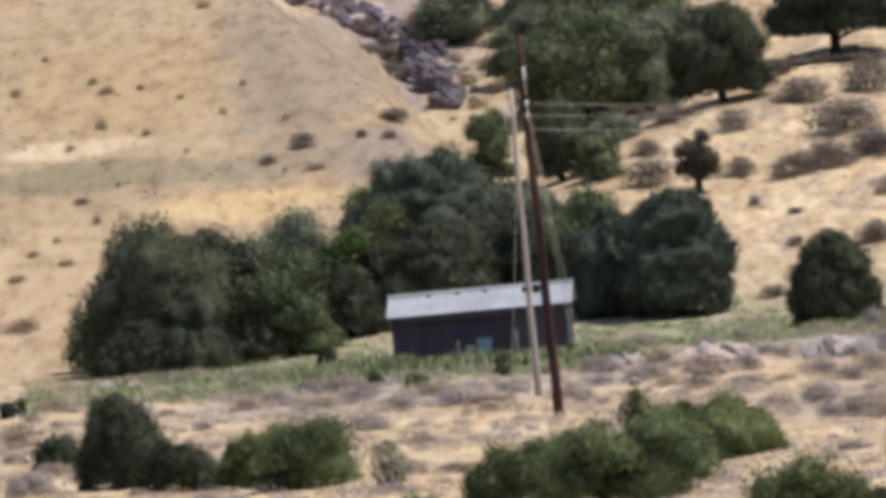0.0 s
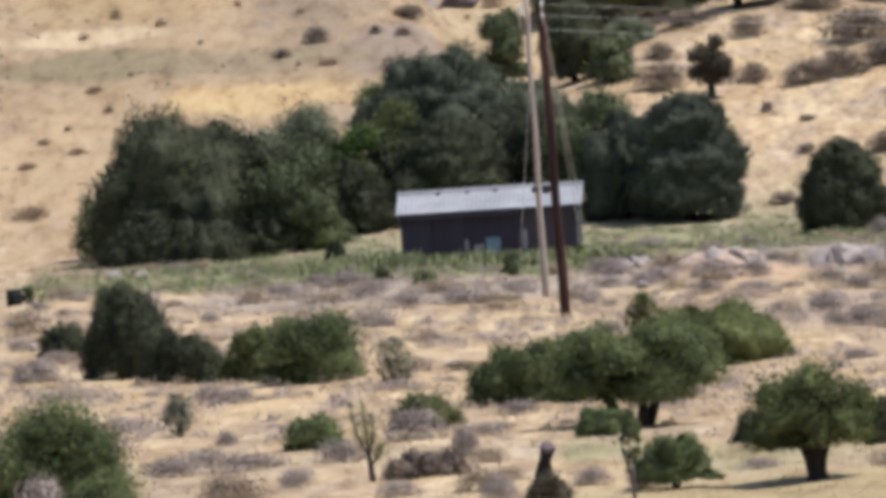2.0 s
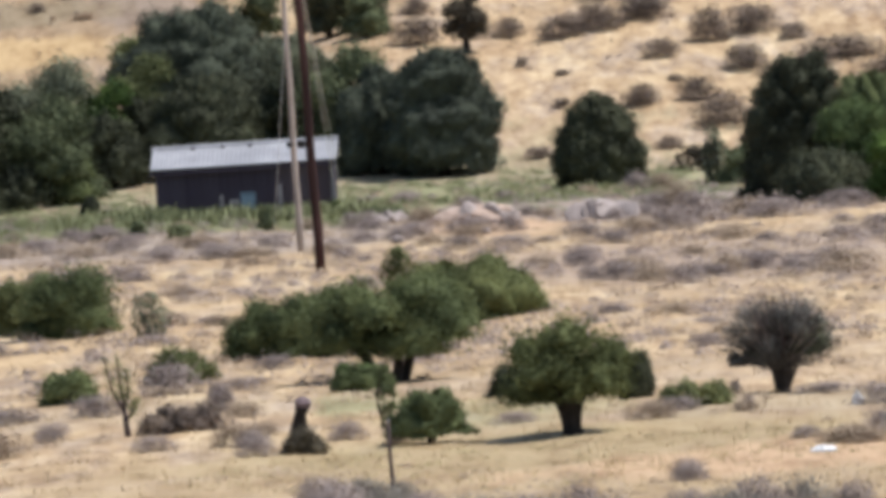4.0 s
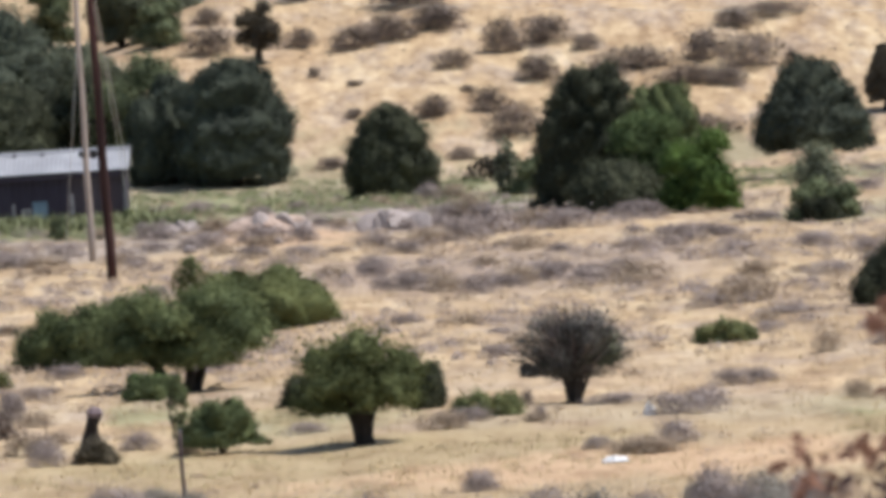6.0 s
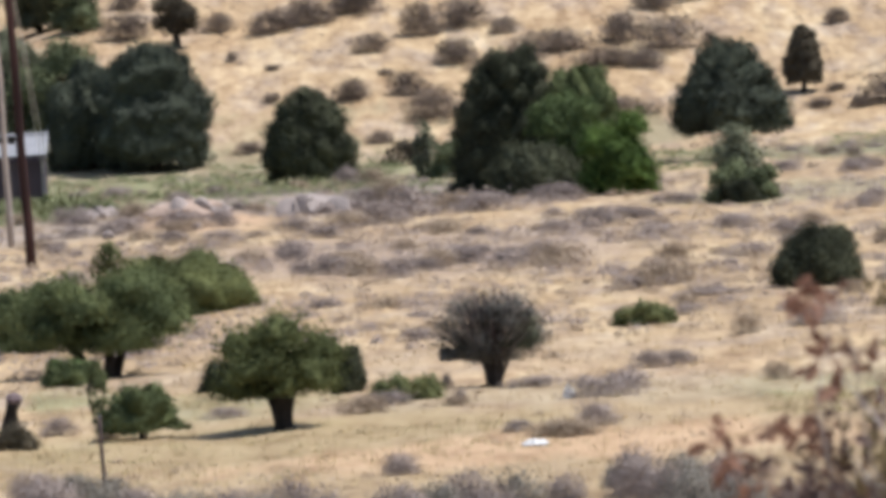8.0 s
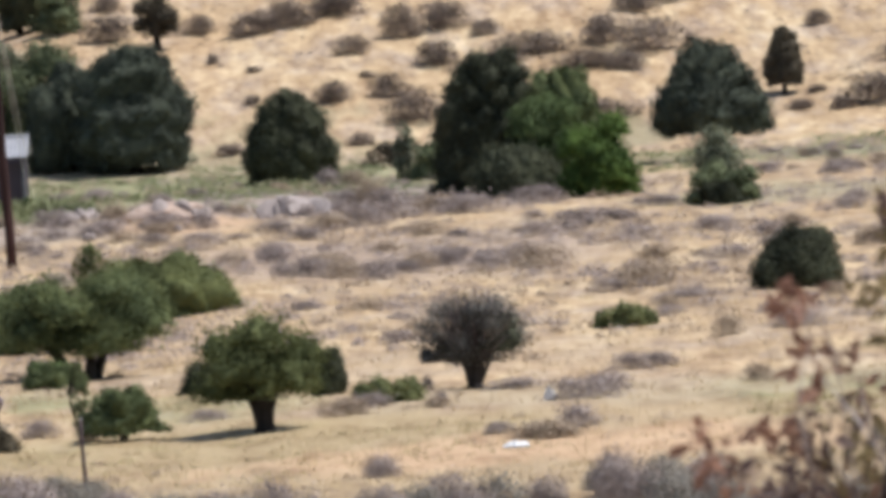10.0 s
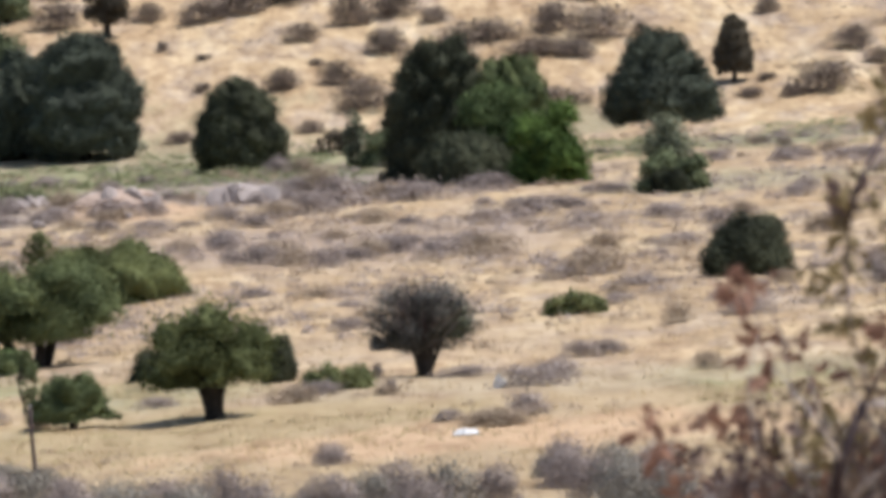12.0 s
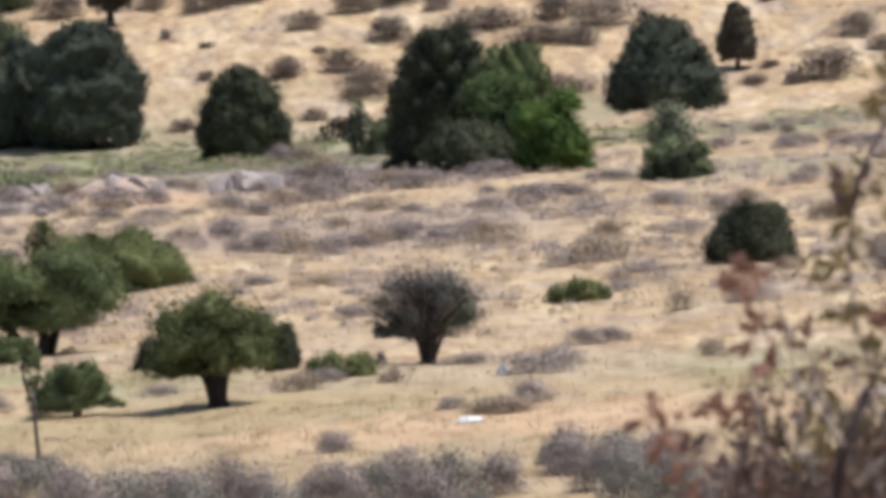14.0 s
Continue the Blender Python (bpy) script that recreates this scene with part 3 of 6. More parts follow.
def fan_shrub(x, y, w, h):
    """A half-bare shrub: a stout foot, a fan of upright twigs, a dark leafy heart and grey-green lobes on one side."""
    ob = plant("fan_shrub", x, y, w, h * 0.90, "vase", M_GREYLEAF, "half-bare grey shrub with a fan of dark upright twigs", "shrub", 55, leaf=0.022, dense=0.30, fill=0.5, stems=3, girth=0.04, clear=0.26, lump=0.3)
    rng = np.random.RandomState(5)
    s, g = Shape(), Shape()
    for i in range(520):
        a, q = rng.uniform(0, 2 * math.pi), math.sqrt(rng.uniform(0, 1))
        tip = Vector((math.cos(a) * q * w * 0.5 - 0.05, math.sin(a) * q * w * 0.4, h * (1.0 - 0.35 * q * q) * rng.uniform(0.78, 1.03)))
        foot = Vector((math.cos(a) * 0.14, math.sin(a) * 0.1, h * rng.uniform(0.22, 0.38)))
        mid = foot.lerp(tip, 0.5) + Vector((rng.normal(0, 0.04), rng.normal(0, 0.04), -0.05 * q))
        (s if i % 3 else g).tube([foot, mid, tip], [0.012, 0.008, 0.004], 4, False)
    part("twig_fan", s.mesh("twig_fan"), M_STEM, ob)
    part("bare_twig_fan", g.mesh("bare_twig_fan"), M_GREYBARK, ob, "bare grey twigs")
    b = Shape()
    b.tube([(0, 0, -0.1), (0, 0, 0.05 * h), (0.0, 0, 0.20 * h), (-0.04, 0, 0.34 * h), (-0.06, 0, 0.46 * h)], [0.20, 0.17, 0.21, 0.32, 0.40], 12)
    part("foot", b.mesh("foot", True), M_BARK, ob)
    for name, mat, cx, cz, cw, ch, n in (("leafy_heart", M_JUNIPER, -0.12, 0.34, 0.52, 0.40, 5000), ("side_foliage", M_GREY, 0.62, 0.34, 0.36, 0.36, 3000), ("low_arm", M_GREYLEAF, -0.70, 0.28, 0.34, 0.16, 1200)):
        pos, out, _, _, big, core = crown_lobes("lobed", cw * w, ch * h, cz * h, n, rng, 0.4, 0.3, 0.8)
        for p in (pos, core[0]):
            p[:, 0] += cx
        part(name, leaf_mesh(name, pos, out, 0.022 * big, rng, soft=0.8, core=core), mat, ob)


def forked_sapling(x, y, w, h):
    """A leaning sapling: a dark stem that forks into upright arms, each in a sleeve of small leaves."""
    ob = root("forked_sapling", x, y, "spindly forked sapling with sparse olive leaves", "sapling")
    rng = np.random.RandomState(42)
    s = Shape()
    s.tube([(0.03, 0, -0.1), (0, 0, 0.1 * h), (-0.03, 0, 0.34 * h)], [0.08, 0.065, 0.045], 9)
    arms = [[(-0.03, 0, 0.32 * h), (-0.26, 0.03, 0.58 * h), (-0.38, 0.0, 0.98 * h)], [(-0.03, 0, 0.32 * h), (-0.08, 0.04, 0.60 * h), (-0.12, 0.0, 1.0 * h)],
            [(-0.03, 0, 0.34 * h), (0.08, -0.05, 0.56 * h), (0.06, 0.0, 0.86 * h)], [(-0.02, 0, 0.2 * h), (0.16, 0.03, 0.34 * h), (0.24, 0.0, 0.46 * h)]]
    pts, out = [], []
    for arm in arms:
        s.tube(arm, [0.032, 0.022, 0.008], 7, False)
        for k in range(230):
            t = rng.uniform(0.3, 1.0) * 2
            a, b = Vector(arm[int(min(t, 1.999))]), Vector(arm[int(min(t, 1.999)) + 1])
            d = rng.normal(0, 1, 3) * (0.085, 0.085, 0.07)
            pts.append(np.array(a.lerp(b, t % 1)) + d)
            out.append(d / 0.05)
    part("stem", s.mesh("stem", True), M_STEM, ob)
    part("crown", leaf_mesh("crown", np.array(pts), np.array(out), 0.030, rng, soft=0.6), M_OLIVE, ob)


# behind and beside the shed
juniper(-23.46, 371.50, 7.80, 6.69, 1, label="broad dark juniper beside the shed with lumpy crown", lump=0.34, clear=0.03)
juniper(-18.58, 371.30, 4.83, 4.65, 2, mat=M_DUSK, label="grey-green leafy tree leaning against a dark juniper", lump=0.3, clear=0.03)
bush(-27.37, 377.40, 2.52, 2.77, 3, mat=M_DUSK, label="thin dusky shrub at the foot of a juniper", dense=0.5)
bush(-24.60, 365.90, 3.90, 2.32, 73, mat=M_JUNIPER, label="low dark growth under a juniper")
bush(-21.99, 365.40, 3.65, 1.95, 74, mat=M_JUNIPER, label="low dark growth under a juniper")
bush(-19.65, 370.00, 3.45, 2.10, 75, mat=M_JUNIPER, label="low dark growth under a grey-green tree")
bush(-17.45, 370.90, 2.23, 1.98, 76, mat=M_OAK, label="green growth beside a grey-green tree")
juniper(-19.15, 379.00, 5.05, 5.61, 4, mat=M_GREY, label="pale grey-green tree behind darker junipers")
juniper(-15.73, 376.00, 3.26, 3.26, 5, label="dark narrow tree beside the shed", clear=0.02)
bush(-16.21, 379.40, 3.04, 4.17, 6, mat=M_BRIGHT, label="bright green leafy shrub among dark junipers")
bush(-14.58, 383.10, 3.32, 4.47, 77, mat=M_OLIVE, kind="lobed", label="yellow-green leafy shrub among dark junipers")
juniper(-11.61, 378.00, 5.42, 4.54, 7, label="flat-topped dark tree behind the shed", kind="dome", lump=0.22)
juniper(-12.13, 389.90, 7.54, 5.40, 108, kind="dome", mat=M_PAIR, label="wide dusky tree behind the shed", lump=0.26)
bush(-15.12, 397.90, 2.92, 1.99, 9, mat=M_OLIVE, label="pale shrub at the edge of the trees")
juniper(-9.85, 417.00, 2.50, 3.75, 10, mat=M_DUSK, label="small dusky tree in the gully")
juniper(-6.26, 410.00, 3.14, 3.96, 11, label="dark tree in the mouth of the gully")
juniper(-5.16, 379.30, 4.55, 5.18, 12, mat=M_DUSK, label="dusky green tree behind two junipers")
juniper(-3.65, 375.90, 4.76, 4.76, 13, kind="round", mat=M_PAIR, label="round dark juniper next to the shed", clear=0.0)
juniper(-1.03, 373.60, 5.23, 5.60, 14, kind="round", mat=M_PAIR, label="large round dark juniper in a pair", clear=0.0, lump=0.26)
juniper(5.44, 350.10, 3.85, 3.85, 15, kind="cone", label="cone-shaped dark juniper standing alone", lump=0.2, clear=0.02)

juniper(-7.96, 392.10, 4.18, 3.30, 65, mat=M_GREY, kind="dome", label="dusky grey-green tree behind the shed", clear=0.03)
juniper(-7.06, 382.70, 3.83, 4.21, 66, label="dark tree close behind the shed")
juniper(-9.25, 383.50, 3.32, 3.20, 67, label="low dark tree close behind the shed", kind="dome")
juniper(-20.96, 371.40, 4.21, 5.74, 68, label="dark juniper filling the gap between two others", kind="round", clear=0.0)
juniper(-14.10, 382.30, 3.06, 2.93, 69, label="dark low tree beside the shed roof", clear=0.0)

# in the gully and on the back slope
juniper(-5.49, 471.90, 7.86, 6.45, 16, mat=M_DUSK, label="tall dusky green tree in the gully", lump=0.32)
juniper(-2.02, 471.30, 3.46, 5.66, 17, mat=M_GREY, label="pale grey-green tree in the gully")
juniper(1.91, 426.40, 5.26, 5.12, 18, label="dark juniper on the ridge of the slope", lump=0.32)
juniper(-13.29, 496.80, 4.64, 3.81, 19, mat=M_GREY, label="grey-green tree on the back slope")
juniper(-8.96, 482.90, 4.19, 4.51, 20, mat=M_GREY, label="green tree on the back slope")
juniper(-3.33, 495.00, 7.92, 4.95, 21, mat=M_DUSK, label="green tree high on the back slope")
juniper(-8.30, 495.50, 4.29, 4.62, 87, mat=M_GREY, label="grey-green tree on the back slope")
juniper(-0.78, 479.50, 3.52, 4.16, 88, mat=M_GREY, label="pale grey-green tree between two darker ones")
juniper(-12.31, 499.50, 4.00, 3.66, 89, mat=M_DUSK, label="dusky tree on the back slope")
juniper(7.96, 436.70, 6.99, 5.09, 22, label="dark spreading juniper with bare trunk on the ridge", clear=0.22, kind="dome", girth=0.06)
bush(-3.60, 420.80, 2.67, 1.68, 78, mat=M_GREY, label="thin grey-green brush at the mouth of the gully", dense=0.6)
bush(-4.46, 407.40, 2.44, 2.31, 79, mat=M_DUSK, label="dusky brush below the gully trees", dense=0.7)
# Added brush; its dark colour stands in for shade on brown ground.
bush(7.20, 435.30, 5.51, 0.42, 80, mat=M_TWIG, label="low dark brown brush standing in for shade under a spreading juniper")
bush(10.09, 435.10, 3.48, 0.40, 81, mat=M_TWIG, label="low dark brown brush standing in for shade under a spreading juniper")
juniper(0.29, 402.00, 2.09, 3.00, 23, mat=M_RUST, dense=0.7, label="small dusky juniper with bare trunk on the slope", clear=0.2, girth=0.07)

# right-hand row of trees
juniper(12.47, 316.10, 4.53, 5.31, 24, kind="dome", label="large dark juniper in the tree row", lump=0.22, clear=0.0)
juniper(14.95, 314.00, 3.35, 4.50, 25, kind="dome", mat=M_OAK, label="dull green tree behind a bright green tree", clear=0.02, lump=0.26)
bush(14.20, 310.60, 2.75, 3.60, 26, mat=M_MID, kind="lobed", label="mid-green broadleaf tree in front of junipers", lump=0.5, fill=0.4)
bush(15.84, 306.40, 2.86, 2.95, 63, mat=M_BRIGHT, kind="lobed", label="bright green broadleaf bush at the end of a tree row", lump=0.55, fill=0.4)
bush(13.00, 308.40, 3.50, 2.00, 64, mat=M_JUNIPER, label="low dark growth below a bright green tree")
bush(9.85, 339.60, 0.95, 2.40, 27, mat=M_GREY, kind="lobed", dense=0.45, fill=0.2, label="thin grey-green sapling beside a dark juniper")
bush(10.85, 339.20, 1.90, 1.75, 85, mat=M_DUSK, kind="lobed", dense=0.7, fill=0.3, lump=0.45, label="grey-green shrub beside a dark juniper")
bush(10.20, 362.00, 3.00, 1.20, 86, mat=M_RUST, dense=0.5, fill=0.3, label="thin brownish brush on the foot of the slope")
juniper(22.17, 338.90, 4.63, 4.85, 228, kind="cone", mat=M_PAIR, label="dark bluish juniper with a broad crown", clear=0.20, lump=0.26)
bush(19.00, 288.80, 2.00, 2.60, 29, mat=M_GREY, kind="dome", dense=0.5, fill=0.3, lump=0.42, label="pale grey-green sapling below a juniper")
bush(18.40, 285.40, 1.45, 1.45, 82, mat=M_DUSK, kind="lobed", lump=0.5, label="dark olive shrub below a juniper")
bush(19.45, 285.00, 1.40, 1.25, 83, mat=M_DUSK, kind="lobed", lump=0.5, label="dark olive shrub below a juniper")
bush(18.90, 284.60, 1.55, 0.90, 84, mat=M_JUNIPER, kind="mound", lump=0.5, label="low dark growth under an olive shrub")
juniper(28.42, 382.50, 1.78, 3.06, 30, kind="cone", mat=M_RUST, label="small brownish pointed juniper on the slope", clear=0.12, lump=0.22)
juniper(15.99, 215.00, 2.36, 1.63, 131, kind="dome", label="dark dome-shaped juniper standing alone", clear=0.0, lump=0.2)
bush(10.75, 200.50, 1.50, 0.64, 32, kind="lobed", lump=0.45, mat=M_OLIVE, dense=0.6, fill=0.15, label="low yellow-green bush on bare soil")

# middle ground
juniper(-16.79, 240.30, 2.72, 2.69, 33, kind="cone", label="dark juniper among low bushes", clear=0.0, lump=0.3)
bush(-20.03, 258.70, 1.72, 1.12, 34, mat=M_JUNIPER, label="low dark green bush beside a juniper")
bush(-15.06, 236.80, 2.45, 1.50, 35, mat=M_JUNIPER, label="low dark shrub beside a juniper")
bush(-12.97, 233.40, 1.71, 1.56, 36, mat=M_OLIVE, label="pale green bush between darker ones")
bush(-11.12, 230.50, 2.69, 1.97, 37, label="rounded green bush on dry ground", kind="lobed")
bush(-8.55, 221.80, 1.04, 1.33, 38, mat=M_GREY, kind="spread", label="small thin grey-green sapling", dense=0.3, fill=0.1)
bush(-13.12, 203.20, 0.75, 1.08, 39, mat=M_GREY, kind="spread", label="small thin grey shrub", dense=0.3, fill=0.1)
bush(-9.38, 192.40, 1.35, 0.82, 40, label="small round green bush on dry ground")
bush(-6.99, 198.40, 1.65, 0.85, 41, label="small green bush on dry grass", mat=M_OLIVE)
forked_sapling(-7.38, 174.90, 0.70, 1.72)
bush(-6.25, 175.20, 1.75, 0.61, 43, mat=M_TWIG, label="low brown shrub on dry grass")
bush(-13.83, 172.80, 3.34, 2.36, 44, label="large rounded green bush", kind="lobed", lump=0.3)
bush(-12.33, 165.50, 1.65, 1.05, 45, label="low dark green bush", kind="mound")
bush(-4.70, 206.80, 3.10, 1.54, 46, label="spreading green bush beside a tree", mat=M_OAK, lump=0.42)
bush(-3.72, 220.10, 2.20, 1.39, 71, label="green bush between two larger ones", mat=M_OAK)
bush(-1.00, 220.50, 2.06, 1.40, 72, label="green bush beside a spreading tree", mat=M_OAK)
juniper(-2.04, 194.40, 3.76, 2.49, 47, kind="spread", mat=M_OAK, label="spreading green tree with forked trunk", clear=0.24, stems=3, girth=0.085, lump=0.34)
bush(-0.25, 225.80, 4.29, 1.69, 48, kind="dome", label="long low green thicket", mat=M_LEAFY, lump=0.34)
bush(-2.21, 248.40, 1.08, 1.41, 49, mat=M_OLIVE, label="small thin tree behind a green thicket", kind="spread", dense=0.35)
bush(-2.67, 190.80, 1.40, 0.61, 50, label="low green bush under a spreading tree", mat=M_OAK)
bush(-1.07, 166.90, 1.78, 1.13, 51, label="flat-topped dark green bush with visible stems", kind="dome", clear=0.13, stems=7, girth=0.035, lump=0.4, dense=0.6)
juniper(1.71, 166.30, 2.61, 2.31, 52, kind="lobed", mat=M_LEAFY, label="green tree with a thick short dark trunk", clear=0.27, girth=0.09, flare=True, lump=0.42, lean=-0.03, dense=0.7, fill=0.5)
bush(0.78, 183.30, 1.34, 0.76, 62, mat=M_JUNIPER, label="low dark bush against a tree trunk")
bush(3.22, 177.90, 0.85, 1.04, 53, dense=0.8, mat=M_JUNIPER, kind="lobed", label="small dark bush beside a tree")
bush(4.31, 172.00, 1.49, 0.60, 54, dense=0.6, fill=0.2, mat=M_OLIVE, label="low green bush beside a small tree")
bush(11.22, 200.50, 0.61, 0.40, 90, mat=M_OLIVE, kind="lobed", label="small yellow-green bush beside a larger one")
bush(-2.82, 191.75, 1.18, 0.61, 91, mat=M_MID, kind="mound", label="low bright green bush under a spreading tree")
fan_shrub(6.25, 176.30, 2.41, 2.23)


# ---- shed ----
def build_shed(x, y, w, h):
    """w along the front, h to the eaves; the roof slopes down to the viewer."""
    ob = root("shed", x, y, "long low dark-boarded shed with pale sheet-metal roof", "shed", sink=0.05, turn=radians(-1.5))
    d, rise = 4.4, 0.66
    boards = 26
    front = Shape()
    front.box((0, 0.05, h / 2), (w, 0.06, h))
    wall = part("front_wall", front.mesh("front_wall"), M_WALL, ob, "dark stained board wall")
    bw = w / boards
    plank = Shape()
    plank.box((0, 0, h / 2), (bw - 0.02, 0.03, h - 0.02))
    pm = plank.mesh("plank")
    pale = plank.mesh("plank")
    for i in range(boards):
        p = part("plank", pm if i < 18 else pale, M_WALL if i < 18 else M_WALLPALE, wall)
        p.location = (-w / 2 + bw * (i + 0.5), 0.0, 0.01)
    back = Shape()
    back.box((0, d, h / 2), (w, 0.08, h))
    part("back_wall", back.mesh("back_wall"), M_WALL, ob)
    for sx, nm in ((-1, "end_wall"), (1, "end_wall")):
        e = Shape()
        a, b = sx * (w / 2 - 0.08), sx * w / 2
        ring = [(0.08, 0), (d - 0.04, 0), (d - 0.04, h), (d / 2, h + rise - 0.08), (0.08, h)]
        e.add([(a, q, z) for q, z in ring] + [(b, q, z) for q, z in ring],
              [(0, 1, 2, 3, 4), (9, 8, 7, 6, 5)] + [(i, (i + 1) % 5, 5 + (i + 1) % 5, 5 + i) for i in range(5)])
        part(nm, e.mesh(nm), M_WALL, ob)
    over = 0.24
    for side in (0, 1):
        r = Shape()
        n = 40
        q0, q1 = (-0.28, d / 2) if side == 0 else (d + 0.28, d / 2)
        z0, z1 = h - 0.28 * rise / (d / 2), h + rise
        L = w + 2 * over
        vs, fs = [], []
        for i in range(n * 2 + 1):
            xx = -L / 2 + L * i / (n * 2)
            rib = 0.018 if i % 2 else 0.0
            for zz in (0.0, 0.03):
                vs += [(xx, q0, z0 + rib + zz), (xx, q1, z1 + rib + zz)]
        for i in range(n * 2):
            k = i * 4
            fs += [(k + 2, k + 3, k + 7, k + 6), (k, k + 4, k + 5, k + 1), (k, k + 2, k + 6, k + 4), (k + 1, k + 5, k + 7, k + 3)]
        fs += [(0, 1, 3, 2), (n * 8, n * 8 + 2, n * 8 + 3, n * 8 + 1)]
        r.add(vs, fs)
        part("roof_sheet", r.mesh("roof_sheet"), M_ROOF, ob, "pale ribbed sheet-metal roof slope")
    cap = Shape()
    cap.tube([(-w / 2 - over - 0.02, d / 2, h + rise + 0.05), (w / 2 + over + 0.02, d / 2, h + rise + 0.05)], [0.10, 0.10], 8)
    part("ridge_cap", cap.mesh("ridge_cap"), M_ROOF, ob)
    for q in (-0.30, -0.13, 0.03):
        v = Shape()
        v.box((q * w, d / 2 - 0.25, h + rise - 0.04), (0.16, 0.12, 0.09))
        v.box((q * w, d / 2 - 0.25, h + rise + 0.03), (0.20, 0.16, 0.03))
        part("roof_vent", v.mesh("roof_vent"), M_WALL, ob, "small dark roof vent")
    fas = Shape()
    fas.box((0, -0.26, h - 0.24), (w + 2 * over, 0.04, 0.13))
    part("fascia", fas.mesh("fascia"), M_WALL, ob)
    for sx in (-1, 1):
        post = Shape()
        post.box((sx * (w / 2 + 0.01), 0.0, h / 2 - 0.02), (0.12, 0.10, h - 0.1))
        part("corner_post", post.mesh("corner_post"), M_TRIM if sx > 0 else M_WALL, ob)
    return ob


build_shed(-8.99, 340.40, 7.03, 2.13)


# ---- power line ----
def build_pole(name, foot, top, r, mat, label):
    """A round wooden pole between two points, on an Empty at its foot."""
    ob = new(name)
    ob.location = foot
    tagged(ob, label, "utility pole")
    d = Vector(top) - Vector(foot)
    s = Shape()
    n = 9
    s.tube([d * (i / n) - Vector((0, 0, 0.3 if i == 0 else 0)) + Vector((0.02 * math.sin(i * 1.7), 0.02 * math.cos(i * 2.3), 0)) for i in range(n + 1)],
           [r * (1 - 0.38 * i / n) for i in range(n + 1)], 12)
    part("shaft", s.mesh("shaft", True), mat, ob)
    return ob


def insulator(ob, at, r=0.07, h=0.22):
    s = Shape()
    s.tube([(0, 0, -h), (0, 0, -h * 0.5), (0, 0, -h * 0.45), (0, 0, -h * 0.1), (0, 0, 0)], [0.02, 0.02, r, r, r * 0.5], 10)
    p = part("insulator", s.mesh("insulator", True), M_WHITE, ob, "white porcelain insulator")
    p.location = Vector(at) - ob.location


def wire(ob, name, a, b, r, sag=0.0, label=""):
    a, b = Vector(a) - ob.location, Vector(b) - ob.location
    s = Shape()
    n = 16 if sag else 2
    s.tube([a.lerp(b, i / n) - Vector((0, 0, sag * 4 * (i / n) * (1 - i / n))) for i in range(n + 1)], [r] * (n + 1), 5)
    part(name, s.mesh(name, True), M_METAL, ob, label)


dark = build_pole("utility_pole", (-4.86, 268.00, -0.09), (-5.06, 268.00, 12.13), 0.165, M_POLEDARK, "tall dark creosoted wooden utility pole with guy wires")
grey = build_pole("utility_pole", (-5.94, 292.00, -0.09), (-5.96, 292.00, 10.55), 0.125, M_POLEGREY, "weathered pale grey wooden pole beside a darker one")
insulator(dark, (-4.99, 267.70, 11.11), 0.055, 0.9)
insulator(dark, (-4.99, 267.70, 10.04), 0.055, 0.4)
insulator(dark, (-4.99, 267.70, 9.64), 0.05, 0.3)
insulator(grey, (-6.21, 291.70, 10.05), 0.055, 0.9)


def clamp(ob, at, r):
    """A small dark fitting strapped to the side of a pole."""
    s = Shape()
    s.tube([(0, 0, -r), (0, 0, -r * 0.6), (0, 0, r * 0.6), (0, 0, r)], [r * 0.7, r, r, r * 0.7], 10)
    s.box((r * 0.9, 0, 0), (r * 1.4, r * 0.5, r * 0.4))
    p = part("clamp", s.mesh("clamp"), M_BLACK, ob, "small dark metal fitting")
    p.location = Vector(at) - ob.location


clamp(dark, (-5.22, 267.75, 4.09), 0.13)
clamp(grey, (-6.10, 291.80, 3.63), 0.09)
wire(dark, "power_wire", (-4.98, 267.60, 9.93), (37.23, 405.00, 6.88), 0.007, 0.3)
wire(dark, "power_wire", (-4.98, 267.60, 9.57), (37.18, 405.00, 6.34), 0.007, 0.3)
wire(dark, "power_wire", (-4.95, 267.60, 9.12), (37.12, 405.00, 5.67), 0.007, 0.3)
wire(dark, "guy_wire", (-4.96, 267.70, 9.82), (-5.27, 353.00, -0.11), 0.016)
wire(dark, "guy_wire", (-4.96, 267.70, 9.37), (-5.52, 353.00, -0.11), 0.013)
wire(grey, "guy_wire", (-6.02, 291.70, 7.20), (-7.00, 298.00, 0.05), 0.010)


# ---- things round the shed ----
def drum(x, y, w, h, label, mat):
    ob = root("drum", x, y, label, "drum")
    s = Shape()
    r = w / 2
    z = [0, 0.02, 0.33, 0.35, 0.37, 0.64, 0.66, 0.68, 0.98, 1.0]
    k = [0.97, 1, 1, 1.04, 1, 1, 1.04, 1, 1, 0.96]
    s.tube([(0, 0, q * h) for q in z], [r * q for q in k], 20)
    part("body", s.mesh("body", True), mat, ob)
    lid = Shape()
    lid.tube([(0, 0, h), (0, 0, h + 0.02)], [r * 0.9, r * 0.88], 20)
    part("lid", lid.mesh("lid"), mat, ob)
    return ob


